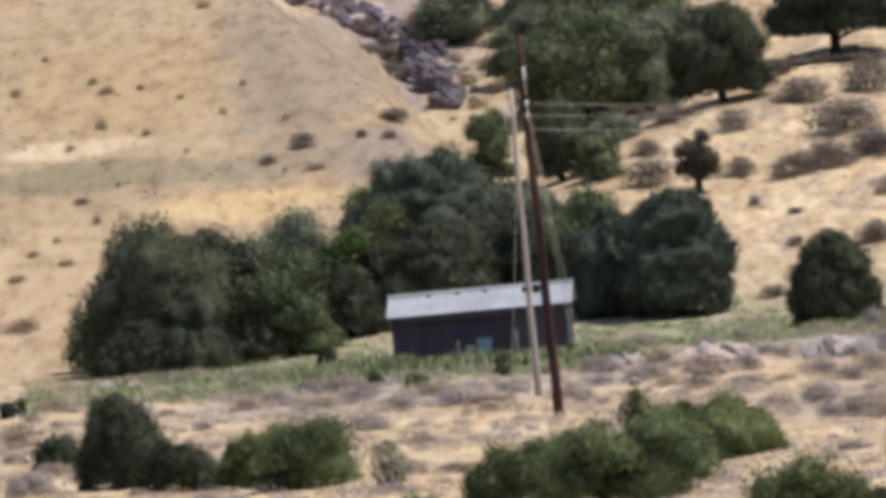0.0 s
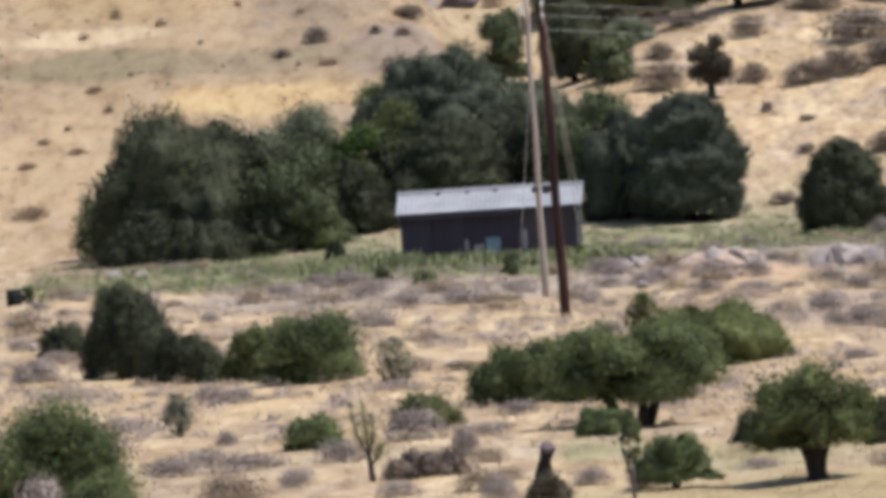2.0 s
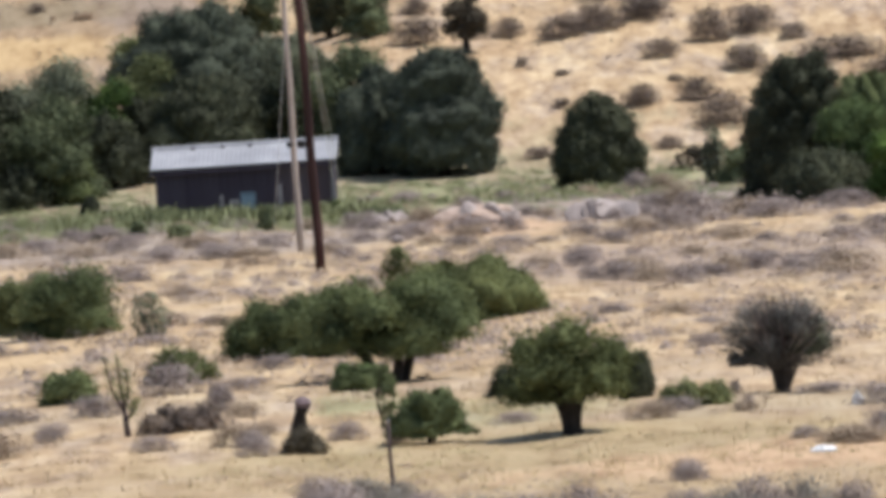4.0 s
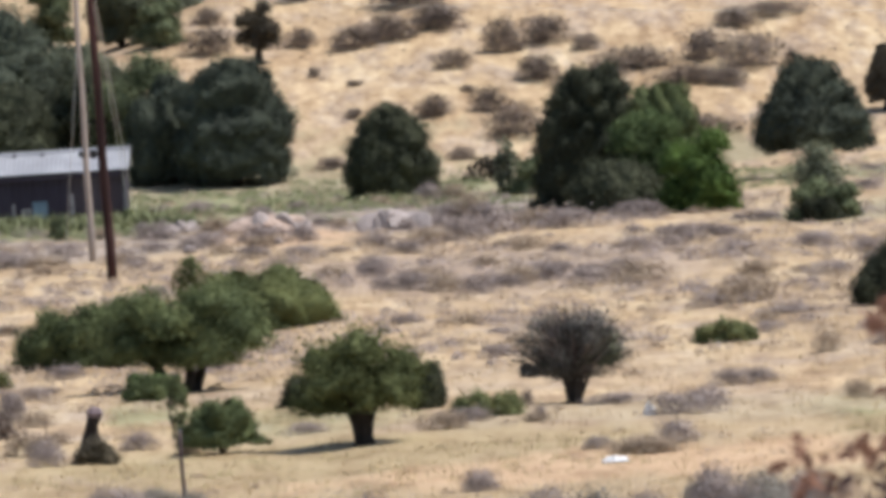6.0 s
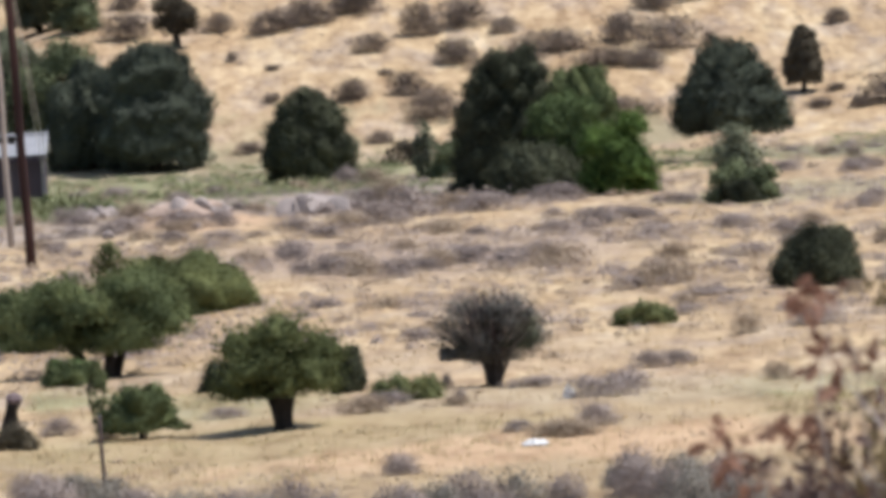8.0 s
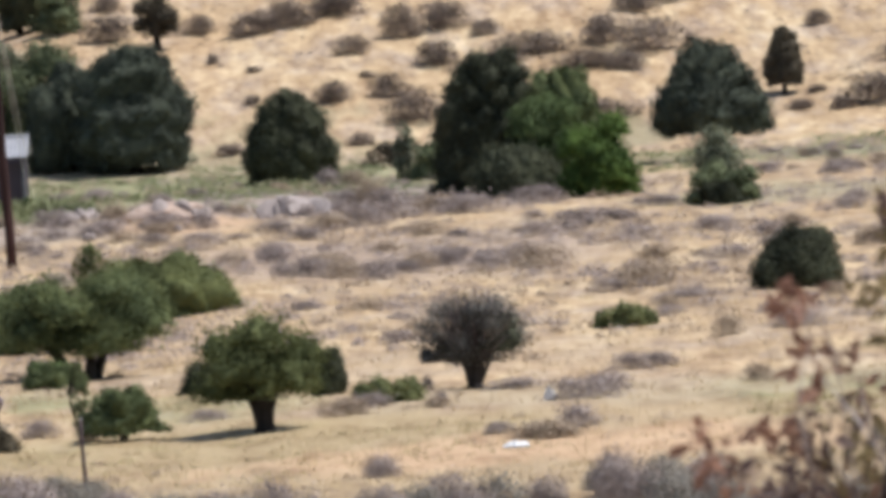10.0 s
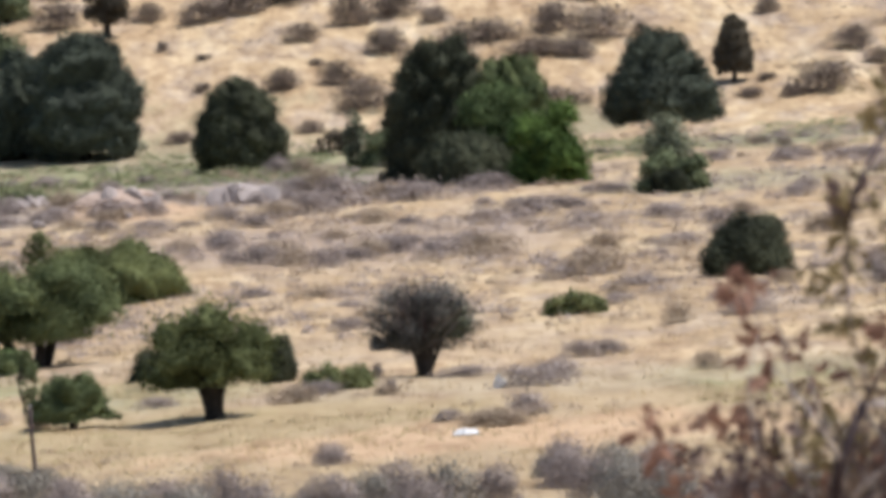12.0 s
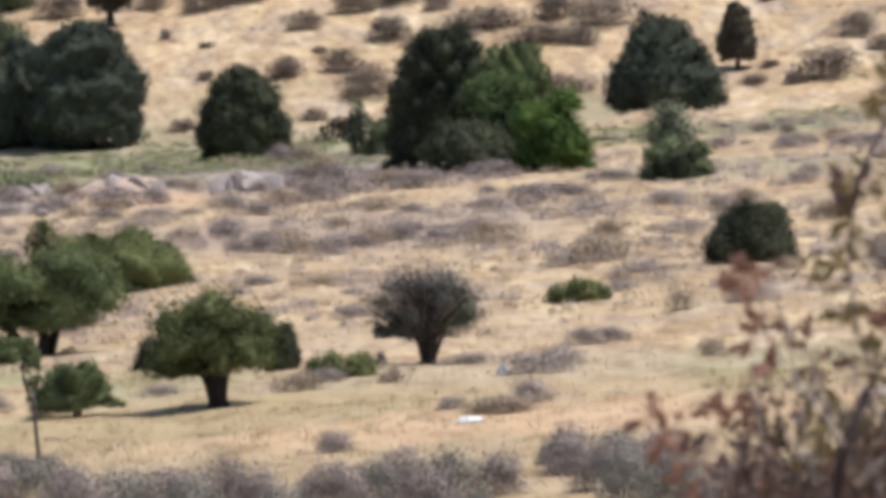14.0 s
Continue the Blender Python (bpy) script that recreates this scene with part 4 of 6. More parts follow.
# Bush built in place of a small black boxy object.
bush(-15.83, 353.50, 0.85, 0.99, 70, mat=M_JUNIPER, kind="lobed", label="small black-green bush in weeds, in place of a dark object beside the shed")
bush(-5.26, 331.00, 0.66, 0.66, 92, mat=M_OAK, label="small dark green bush at the end of the shed")
bush(-7.72, 319.00, 0.68, 0.94, 93, mat=M_DUSK, dense=0.6, kind="lobed", label="tall weedy shrub in front of the shed")
bush(-12.48, 316.75, 0.72, 0.72, 94, mat=M_DUSK, dense=0.6, kind="lobed", label="weedy green shrub beside the shed")
bush(-10.67, 309.50, 0.91, 0.58, 95, mat=M_WEED, dense=0.6, kind="lobed", label="low weedy shrub in front of the shed")
bush(-26.11, 320.50, 0.51, 0.73, 96, mat=M_DUSK, dense=0.6, kind="lobed", label="small grey-green bush beside a black drum")
drum(-26.58, 319.90, 0.60, 0.64, "black drum standing in weeds", M_BLACK)


def panel(x, y, w, h, mat, name, label, lean=12.0, turn=0.0, thick=0.04):
    ob = root(name, x, y, label, name.replace("_", " "), turn=radians(turn))
    s = Shape()
    m = Euler((radians(-lean), 0, 0)).to_matrix()
    s.box(m @ Vector((0, 0, h / 2)), (w, thick, h), m)
    part("sheet", s.mesh("sheet"), mat, ob)
    t = Shape()
    for q in (-0.5, 0.5):
        t.box(m @ Vector((q * (w - 0.05), -thick * 0.7, h / 2)), (0.05, 0.03, h), m)
    t.box(m @ Vector((0, -thick * 0.7, h - 0.03)), (w - 0.1, 0.03, 0.05), m)
    part("frame", t.mesh("frame"), mat, ob)
    return ob


panel(-8.70, 332.80, 0.58, 1.11, M_BLUE, "plywood_sheet", "faded blue panel leaning against the shed")
panel(-9.28, 333.80, 0.36, 0.80, M_TRIM, "leaning_board", "grey board leaning against the shed")
panel(-9.81, 335.30, 0.13, 0.98, M_TRIM, "leaning_board", "narrow pale board leaning against the shed")
panel(-7.38, 330.50, 0.11, 1.45, M_TRIM, "leaning_board", "tall narrow board against the shed wall")


# ---- rock ----
def stone_mesh(name, seed, rough=0.28, level=2):
    bm = bmesh.new()
    bmesh.ops.create_icosphere(bm, subdivisions=level, radius=0.5)
    rng = np.random.RandomState(seed)
    planes = rng.normal(0, 1, (9, 3))
    planes /= np.linalg.norm(planes, axis=1)[:, None]
    lim = rng.uniform(0.30, 0.46, 9)
    for v in bm.verts:
        p = np.array(v.co)
        for q, m in zip(planes, lim):
            e = p @ q - m
            if e > 0:
                p = p - q * e
        v.co = Vector(p) * (1 + rough * noise.noise(Vector(p) * 3 + Vector((seed, 0, 0))))
    me = bpy.data.meshes.new(name)
    bm.to_mesh(me)
    bm.free()
    return me


STONES = [stone_mesh("stone", i) for i in range(6)]
def crag_mesh(name, seed):
    """A jagged lump of bedrock."""
    bm = bmesh.new()
    bmesh.ops.create_icosphere(bm, subdivisions=4, radius=0.5)
    for v in bm.verts:
        p = v.co.copy()
        k = 1 + 0.55 * noise.noise(p * 2.6 + Vector((seed, 0, 0))) + 0.5 * abs(noise.noise(p * 6 + Vector((0, seed, 0)))) + 0.2 * noise.noise(p * 15)
        v.co = p * k
    me = bpy.data.meshes.new(name)
    bm.to_mesh(me)
    bm.free()
    return me


DARK_STONES = [crag_mesh("boulder", 20 + i) for i in range(5)]
for me in STONES:
    me.materials.append(M_ROCK)
for me in DARK_STONES:
    me.materials.append(M_DARKROCK)


def boulder(x, y, w, h, seed, label="dark weathered boulder in the gully", meshes=None, group="gully boulders", lift=0.3):
    rng = np.random.RandomState(seed)
    ob = new("boulder", (meshes or DARK_STONES)[seed % len(meshes or DARK_STONES)])
    ob.location = (x, y, float(ground(x, y)) + h * lift)
    flat = 0.95 if meshes is None else 1.1
    ob.rotation_euler = (rng.uniform(-0.3, 0.3), rng.uniform(0.2, 0.7) if meshes is None else 0.0, rng.uniform(-0.5, 0.5))
    ob.scale = (w * 1.15, w * 0.9, h * flat)
    return tagged(ob, label, "boulder", group)


boulder(-14.31, 483.90, 1.94, 1.48, 0)
boulder(-15.38, 491.80, 1.77, 1.31, 1)
boulder(-13.45, 478.80, 1.60, 1.15, 2)
boulder(-14.84, 487.60, 1.63, 1.43, 3)
boulder(-16.99, 499.40, 1.33, 1.00, 4)
boulder(-18.32, 507.50, 1.35, 0.88, 5)
boulder(-14.07, 479.60, 0.67, 0.38, 20, "pale rock among dark boulders", STONES)
boulder(-16.00, 500.60, 0.73, 0.60, 21)
boulder(-13.95, 496.60, 0.83, 0.50, 22, "pale rock among dark boulders", STONES)
boulder(-15.76, 497.30, 1.09, 0.86, 23)
boulder(-16.93, 500.10, 0.67, 0.40, 24, "pale rock among dark boulders", STONES)
boulder(-13.00, 481.70, 1.06, 0.83, 25)
boulder(-19.88, 520.20, 1.11, 0.66, 26, "pale rock among dark boulders", STONES)
boulder(-17.83, 503.30, 0.57, 0.34, 27, "pale rock among dark boulders", STONES)
boulder(-13.89, 487.40, 0.94, 0.55, 28, "pale rock among dark boulders", STONES)
boulder(-18.65, 515.20, 1.00, 0.58, 29, "pale rock among dark boulders", STONES)
boulder(-12.63, 479.60, 0.51, 0.29, 30, "pale rock among dark boulders", STONES)
boulder(-14.50, 489.30, 0.49, 0.39, 31)
boulder(-15.06, 500.10, 1.07, 0.63, 32, "pale rock among dark boulders", STONES)
boulder(-16.71, 502.80, 0.87, 0.50, 33, "pale rock among dark boulders", STONES)
boulder(-15.52, 492.00, 0.69, 0.39, 34, "pale rock among dark boulders", STONES)
boulder(-15.91, 496.10, 0.76, 0.60, 35)
boulder(-15.49, 492.40, 0.98, 0.59, 36, "pale rock among dark boulders", STONES)
boulder(-14.10, 495.40, 0.76, 0.59, 37)
boulder(-12.78, 482.30, 0.58, 0.35, 38, "pale rock among dark boulders", STONES)
boulder(-15.33, 497.60, 0.83, 0.66, 39)
boulder(-12.85, 487.80, 0.49, 0.29, 40, "pale rock among dark boulders", STONES)
boulder(-14.64, 492.90, 0.92, 0.76, 41)
boulder(-13.99, 487.60, 0.39, 0.23, 42, "pale rock among dark boulders", STONES)
boulder(-13.85, 486.70, 1.07, 0.88, 43)
boulder(-11.94, 483.10, 0.55, 0.32, 44, "pale rock among dark boulders", STONES)
boulder(-14.78, 496.30, 0.93, 0.73, 45)
boulder(-20.66, 508.40, 1.12, 0.68, 46, "pale rock among dark boulders", STONES)
boulder(-12.93, 480.90, 0.80, 0.64, 47)
boulder(-15.34, 498.40, 1.00, 0.60, 48, "pale rock among dark boulders", STONES)
boulder(-20.33, 517.30, 0.79, 0.45, 49, "pale rock among dark boulders", STONES)
boulder(-17.68, 515.00, 0.41, 0.24, 50, "pale rock among dark boulders", STONES)
boulder(-16.77, 504.30, 0.74, 0.57, 51)
boulder(-16.23, 502.30, 0.77, 0.47, 52, "pale rock among dark boulders", STONES)
boulder(-17.92, 509.40, 1.02, 0.61, 53, "pale rock among dark boulders", STONES)
boulder(-15.11, 496.50, 0.50, 0.30, 54, "pale rock among dark boulders", STONES)
boulder(-16.62, 503.40, 0.67, 0.40, 55, "pale rock among dark boulders", STONES)
boulder(-18.77, 515.80, 0.79, 0.48, 56, "pale rock among dark boulders", STONES)
boulder(-15.20, 493.00, 0.62, 0.49, 57)
boulder(-15.25, 501.40, 0.40, 0.23, 58, "pale rock among dark boulders", STONES)
boulder(-17.88, 505.70, 0.71, 0.40, 59, "pale rock among dark boulders", STONES)
boulder(-14.35, 490.30, 0.49, 0.29, 60, "pale rock among dark boulders", STONES)
boulder(-13.71, 492.80, 0.43, 0.33, 61)
boulder(-13.45, 489.00, 0.98, 0.59, 62, "pale rock among dark boulders", STONES)
boulder(-11.93, 479.90, 0.42, 0.32, 63)
boulder(-17.11, 504.50, 0.98, 0.57, 64, "pale rock among dark boulders", STONES)
boulder(-13.26, 479.40, 1.02, 0.83, 65)
boulder(-18.62, 507.00, 0.41, 0.24, 66, "pale rock among dark boulders", STONES)
boulder(-17.40, 505.50, 0.74, 0.44, 67, "pale rock among dark boulders", STONES)
boulder(-17.28, 498.80, 0.57, 0.33, 68, "pale rock among dark boulders", STONES)
boulder(-17.59, 506.70, 0.78, 0.47, 69, "pale rock among dark boulders", STONES)
boulder(-12.96, 489.20, 0.52, 0.29, 70, "pale rock among dark boulders", STONES)
boulder(-14.15, 493.80, 1.02, 0.82, 71)
boulder(-12.80, 481.80, 0.87, 0.51, 72, "pale rock among dark boulders", STONES)
boulder(-18.11, 514.00, 0.93, 0.55, 73, "pale rock among dark boulders", STONES)
boulder(-16.29, 495.10, 0.73, 0.43, 74, "pale rock among dark boulders", STONES)
boulder(-16.68, 498.70, 0.86, 0.50, 75, "pale rock among dark boulders", STONES)
boulder(-12.50, 488.80, 0.75, 0.42, 76, "pale rock among dark boulders", STONES)
boulder(-17.60, 507.40, 0.95, 0.54, 77, "pale rock among dark boulders", STONES)
boulder(-13.87, 489.00, 0.91, 0.52, 78, "pale rock among dark boulders", STONES)
boulder(-16.61, 501.10, 0.67, 0.40, 79, "pale rock among dark boulders", STONES)
boulder(-15.76, 497.90, 0.40, 0.23, 80, "pale rock among dark boulders", STONES)
boulder(-14.60, 489.10, 1.04, 0.85, 81)
boulder(-19.11, 511.00, 0.51, 0.31, 82, "pale rock among dark boulders", STONES)
boulder(-13.39, 481.90, 1.03, 0.80, 83)
boulder(-22.74, 513.50, 1.51, 0.89, 90)
boulder(-21.65, 511.50, 1.36, 0.89, 91, "pale rock among dark boulders", STONES)
boulder(-20.50, 509.25, 1.56, 0.95, 92)
boulder(-19.52, 506.00, 1.48, 1.01, 93)
boulder(-18.81, 509.50, 1.36, 0.95, 94, "pale rock among dark boulders", STONES)
boulder(-21.15, 515.25, 1.37, 0.82, 95)
boulder(-20.07, 513.75, 1.51, 0.89, 96)
boulder(-18.90, 504.50, 1.55, 1.01, 97, "pale rock among dark boulders", STONES)
boulder(-19.84, 498.25, 1.20, 0.73, 98)
boulder(-18.12, 505.75, 1.35, 0.94, 99)
boulder(-22.24, 517.25, 1.52, 0.90, 100, "pale rock among dark boulders", STONES)
boulder(-19.52, 515.25, 1.51, 0.89, 101)
boulder(-24.45, 344.20, 0.64, 0.46, 13, "pale stone at the edge of the trees", STONES, "pale stones")
boulder(-23.32, 343.20, 0.55, 0.37, 14, "pale stone at the edge of the trees", STONES, "pale stones")
boulder(-21.79, 267.90, 0.36, 0.32, 15, "white stone beside a low bush", STONES, "pale stones")
boulder(-2.58, 292.30, 0.43, 0.35, 16, "pale stone in dry grass", STONES, "pale stones")
boulder(5.43, 351.70, 0.47, 0.66, 17, "pale upright stone below a juniper", STONES, "pale stones")
boulder(0.52, 293.20, 0.31, 0.31, 18, "pale stone in dry grass", STONES, "pale stones")


def rubble(x, y, w, h, seed, label, mat=None, slabs=0):
    """A low heap of broken rock."""
    ob = root("rubble_heap", x, y, label, "rubble heap")
    rng = np.random.RandomState(seed)
    bm = bmesh.new()
    bmesh.ops.create_icosphere(bm, subdivisions=4, radius=0.5)
    for v in bm.verts:
        k = 1 + 0.24 * noise.noise(v.co * 4 + Vector((seed, 0, 0))) + 0.08 * noise.noise(v.co * 11)
        v.co = Vector((v.co.x * w * 1.0, v.co.y * w * 0.7, v.co.z * h * 1.2)) * k
    me = bpy.data.meshes.new("heap_core")
    bm.to_mesh(me)
    bm.free()
    part("heap_core", me, mat or M_ROCK, ob)
    for i in range(slabs):
        p = part("slab", STONES[i % 6], M_ROCK, ob)
        p.location = (w * (-0.30 + 0.6 * i / max(1, slabs - 1)), -0.28 * w, h * 0.26)
        p.rotation_euler = (rng.uniform(0.7, 1.1), rng.uniform(-0.5, 0.5), rng.uniform(-0.4, 0.4))
        p.scale = (w * 0.42, w * 0.36, 0.16)
    for i in range(11 if not slabs else 7):
        a, q = rng.uniform(0, 2 * math.pi), math.sqrt(rng.uniform(0, 1))
        p = part("stone", STONES[rng.randint(6)], M_ROCK, ob)
        s = w * rng.uniform(0.16, 0.36)
        px, py = math.cos(a) * q * w * 0.45, math.sin(a) * q * w * 0.35
        p.location = (px, py, h * (0.38 * math.sqrt(max(0, 1 - q * q))) * rng.uniform(0.5, 0.95))
        p.rotation_euler = (rng.uniform(0, 3), rng.uniform(0, 3), rng.uniform(0, 3))
        p.scale = (s * 1.3, s, s * 0.8)
    return ob


rubble(0.30, 308.10, 3.30, 1.22, 31, "low heap of pinkish earth and broken rock", M_MOUND)
rubble(4.75, 306.00, 2.70, 1.20, 32, "low heap of pale grey broken rock and slabs", None, 4)
rubble(-3.16, 319.90, 1.80, 0.60, 33, "low heap of pale rock among weeds")


# ---- posts, stumps and litter ----
def fence_post(a, b):
    ob = new("fence_post")
    ob.location = a
    tagged(ob, "thin weathered fence post leaning slightly in dry grass", "fence post")
    d = Vector(b) - Vector(a)
    s = Shape()
    s.tube([(0, 0, -0.2), d * 0.3 + Vector((0.01, 0, 0)), d * 0.7 - Vector((0.008, 0, 0)), d], [0.042, 0.038, 0.034, 0.028], 8)
    part("shaft", s.mesh("shaft", True), M_STEM, ob)
    c = Shape()
    c.tube([d, d + Vector((0, 0, 0.05))], [0.035, 0.02], 8)
    part("tip", c.mesh("tip"), M_TRIM, ob)


fence_post((-1.70, 150.00, -0.10), (-1.70, 150.00, 1.33))


def stake(x, y, h, lean):
    """A thin bare stick in the ground with a short fork."""
    ob = root("dry_stick", x, y, "thin bare dry stick standing in grass", "stick", "dry sticks")
    s = Shape()
    s.tube([(0, 0, -0.08), (lean * 0.4, 0, h * 0.5), (lean, 0, h)], [0.014, 0.011, 0.006], 6)
    s.tube([(lean * 0.5, 0, h * 0.55), (lean * 0.5 - 0.07, 0.01, h * 0.9)], [0.009, 0.005], 6)
    part("stick", s.mesh("stick", True), M_STEM, ob)


stake(-4.70, 173.00, 0.48, 0.04)
stake(-11.18, 183.25, 0.46, -0.02)
stake(7.78, 164.25, 0.39, 0.02)
stake(-5.09, 173.25, 0.35, -0.05)


def broken_trunk(x, y, w, h):
    ob = root("dead_trunk", x, y, "broken dead tree trunk with a pale cut end", "dead trunk")
    s = Shape()
    s.tube([(0, 0, -0.1), (0.0, 0, h * 0.1), (0.0, 0, h * 0.40), (0.06 * w, -0.04, h * 0.68), (0.14 * w, -0.12, h * 0.86)], [w * 0.46, w * 0.38, w * 0.24, w * 0.15, w * 0.19], 12)
    part("trunk", s.mesh("trunk", True), M_BARK, ob)
    c = Shape()
    c.tube([(0.14 * w, -0.12, h * 0.85), (0.15 * w, -0.15, h * 0.92), (0.16 * w, -0.17, h * 0.98)], [w * 0.20, w * 0.21, w * 0.10], 12)
    part("cut_end", c.mesh("cut_end"), M_STUMP, ob, "greyish purple weathered cut end")
    r = Shape()
    for a in range(5):
        q = a * 1.3 + 0.3
        r.tube([(0, 0, h * 0.12), (math.cos(q) * w * 0.3, math.sin(q) * w * 0.3, 0.05), (math.cos(q) * w * 0.5, math.sin(q) * w * 0.5, -0.08)], [w * 0.14, w * 0.09, w * 0.04], 7)
    part("root_flare", r.mesh("root_flare", True), M_BARK, ob)


broken_trunk(-3.65, 166.40, 0.80, 1.13)
bush(-3.55, 165.50, 0.90, 0.58, 60, mat=M_RUST, label="small dark brown growth at the foot of a stump")
bush(-1.97, 172.00, 0.42, 1.35, 61, kind="spread", mat=M_OAK, label="dark upright sapling in front of bushes", stems=2, dense=0.22, leaf=0.022)


def litter(x, y, w, h, seed, label):
    """A crumpled piece of white sheet."""
    ob = root("white_sheet", x, y, label, "litter", sink=0.0)
    rng = np.random.RandomState(seed)
    n, m = 9, 7
    s = Shape()
    g = [[(w * (i / (n - 1) - 0.5) * rng.uniform(0.9, 1.1), 0.3 * (j / (m - 1) - 0.5) * rng.uniform(0.8, 1.2), 0.02 + h * math.sin(math.pi * j / (m - 1)) * rng.uniform(0.5, 1.0) * math.sin(math.pi * (0.1 + 0.8 * i / (n - 1))))
          for i in range(n)] for j in range(m)]
    vs = [p for r in g for p in r]
    k = len(vs)
    vs += [(x0, y0, max(0.0, z - 0.012)) for x0, y0, z in vs]
    fs = []
    for j in range(m - 1):
        for i in range(n - 1):
            a = j * n + i
            fs += [(a, a + 1, a + n + 1, a + n), (k + a + n, k + a + n + 1, k + a + 1, k + a)]
    s.add(vs, fs)
    part("sheet", s.mesh("sheet"), M_WHITE, ob)


litter(6.15, 154.80, 0.47, 0.14, 1, "crumpled white sheet lying on bare soil")
litter(7.49, 169.60, 0.23, 0.32, 2, "small white scrap standing in dry grass")


# ---- sagebrush ----
def sage_mesh(name, seed, mat, count, leaf):
    rng = np.random.RandomState(seed)
    pos, out, _, _, _, _ = crown_points("dome", 1.0, 0.62, 0.0, count, rng, lump=0.36, fill=0.3, depth=0.95)
    up = out[:, 2] > 0.2
    pos[up, 2] += rng.exponential(0.05, up.sum())
    pos[:, :2] *= 1 + rng.normal(0, 0.07, (count, 1))
    me = leaf_mesh(name, pos, out, leaf, rng, slim=0.35, droop=1.5, soft=0.8)
    me.materials.append(mat)
    return me


SAGES = [sage_mesh("sagebrush", 70 + i, M_SCRUB if i in (1, 4) else M_SAGE, 1900, 0.036) for i in range(6)]
PALES = [sage_mesh("scrub_bush", 86 + i, M_TWIGPALE, 900, 0.05) for i in range(3)]
BROWNS = [sage_mesh("scrub_bush", 80 + i, M_TWIG, 2600, 0.033) for i in range(4)]
FRONT = [sage_mesh("sagebrush", 90 + i, M_GREENSAGE if i % 2 else M_SAGE, 4600, 0.026) for i in range(5)]


def shrub(x, y, w, h, seed, meshes, label, group, sink=0.02):
    me = meshes[seed % len(meshes)]
    ob = new(me.name.split(".")[0], me)
    ob.location = (x, y, float(ground(x, y)) - sink)
    ob.rotation_euler.z = seed * 1.7
    wide, low = (1.15, 0.85) if meshes is BROWNS else (1.22, 0.86) if meshes is SAGES else (1.0, 1.0)
    ob.scale = (w * wide, w, h / 0.62 * low)
    return tagged(ob, label, "shrub", group)


def pale_hill(x, y, w, h, seed):
    shrub(x, y, w * 0.75, h * 0.7, seed, PALES, "small faded scrub bush on the dry hillside", "hillside scrub")


def hill(x, y, w, h, seed):
    shrub(x, y, w, h, seed, BROWNS, "low brownish scrub bush on the dry hillside", "hillside scrub")


hill(-18.78, 412.90, 1.21, 0.83, 0)
hill(-20.38, 410.60, 0.99, 0.44, 1)
pale_hill(-19.51, 408.80, 0.44, 0.33, 2)
hill(-15.88, 413.80, 0.72, 0.41, 3)
pale_hill(-28.99, 427.20, 1.37, 0.51, 4)
pale_hill(-29.83, 429.70, 0.80, 0.46, 5)
pale_hill(-33.66, 428.50, 0.97, 0.57, 6)
pale_hill(-32.61, 435.70, 0.58, 0.35, 7)
pale_hill(-28.93, 419.90, 0.95, 0.56, 8)
pale_hill(-26.58, 417.60, 0.84, 0.50, 9)
pale_hill(-30.31, 416.30, 0.83, 0.36, 10)
pale_hill(-19.76, 419.00, 0.56, 0.36, 11)
pale_hill(-24.76, 444.70, 1.19, 0.47, 12)
pale_hill(-23.18, 466.90, 1.71, 0.68, 13)
pale_hill(-29.29, 406.60, 1.41, 0.41, 14)
pale_hill(-28.37, 402.70, 0.70, 0.48, 15)
pale_hill(-27.28, 427.40, 0.68, 0.40, 16)
pale_hill(-25.16, 424.60, 0.68, 0.34, 17)
pale_hill(-22.92, 421.20, 0.62, 0.34, 18)
pale_hill(-22.10, 426.80, 0.57, 0.34, 19)
pale_hill(-17.99, 408.50, 1.63, 0.44, 20)
hill(-14.49, 413.30, 0.83, 0.44, 21)
pale_hill(-20.06, 502.40, 1.34, 0.80, 22)
pale_hill(-31.19, 398.40, 1.06, 0.37, 23)
pale_hill(-29.49, 396.50, 1.32, 0.37, 24)
pale_hill(-31.12, 387.10, 2.58, 0.67, 25)
pale_hill(-31.79, 394.70, 1.32, 0.42, 26)
pale_hill(-30.21, 400.40, 0.64, 0.37, 27)
pale_hill(-27.59, 408.60, 0.49, 0.27, 28)
pale_hill(-24.48, 413.70, 0.44, 0.28, 29)
hill(7.76, 413.60, 3.86, 1.71, 30)
hill(5.84, 423.60, 3.11, 1.27, 31)
hill(2.30, 417.30, 1.95, 1.17, 32)
hill(8.83, 409.30, 1.64, 1.09, 33)
hill(5.23, 432.80, 1.73, 0.87, 34)
hill(9.28, 424.90, 2.55, 1.98, 35)
hill(-1.00, 423.30, 4.23, 0.73, 36)
hill(-3.95, 467.30, 1.87, 0.93, 37)
hill(-14.36, 419.50, 1.96, 0.70, 38)
hill(-2.11, 404.60, 2.48, 1.40, 100)
hill(2.35, 405.50, 1.68, 0.97, 101)
hill(4.90, 404.50, 2.56, 1.13, 102)
hill(6.56, 405.70, 2.70, 1.30, 103)
hill(8.79, 407.40, 2.99, 1.20, 104)
hill(9.39, 397.60, 1.75, 0.95, 105)
hill(2.80, 397.80, 0.69, 0.53, 106)
hill(11.80, 401.30, 1.87, 1.77, 107)
hill(13.88, 402.90, 2.82, 1.45, 108)
hill(15.78, 400.50, 1.33, 0.80, 109)
hill(13.09, 394.30, 2.52, 1.21, 110)
hill(17.63, 395.30, 3.69, 1.11, 111)
hill(21.14, 396.40, 2.38, 1.53, 112)
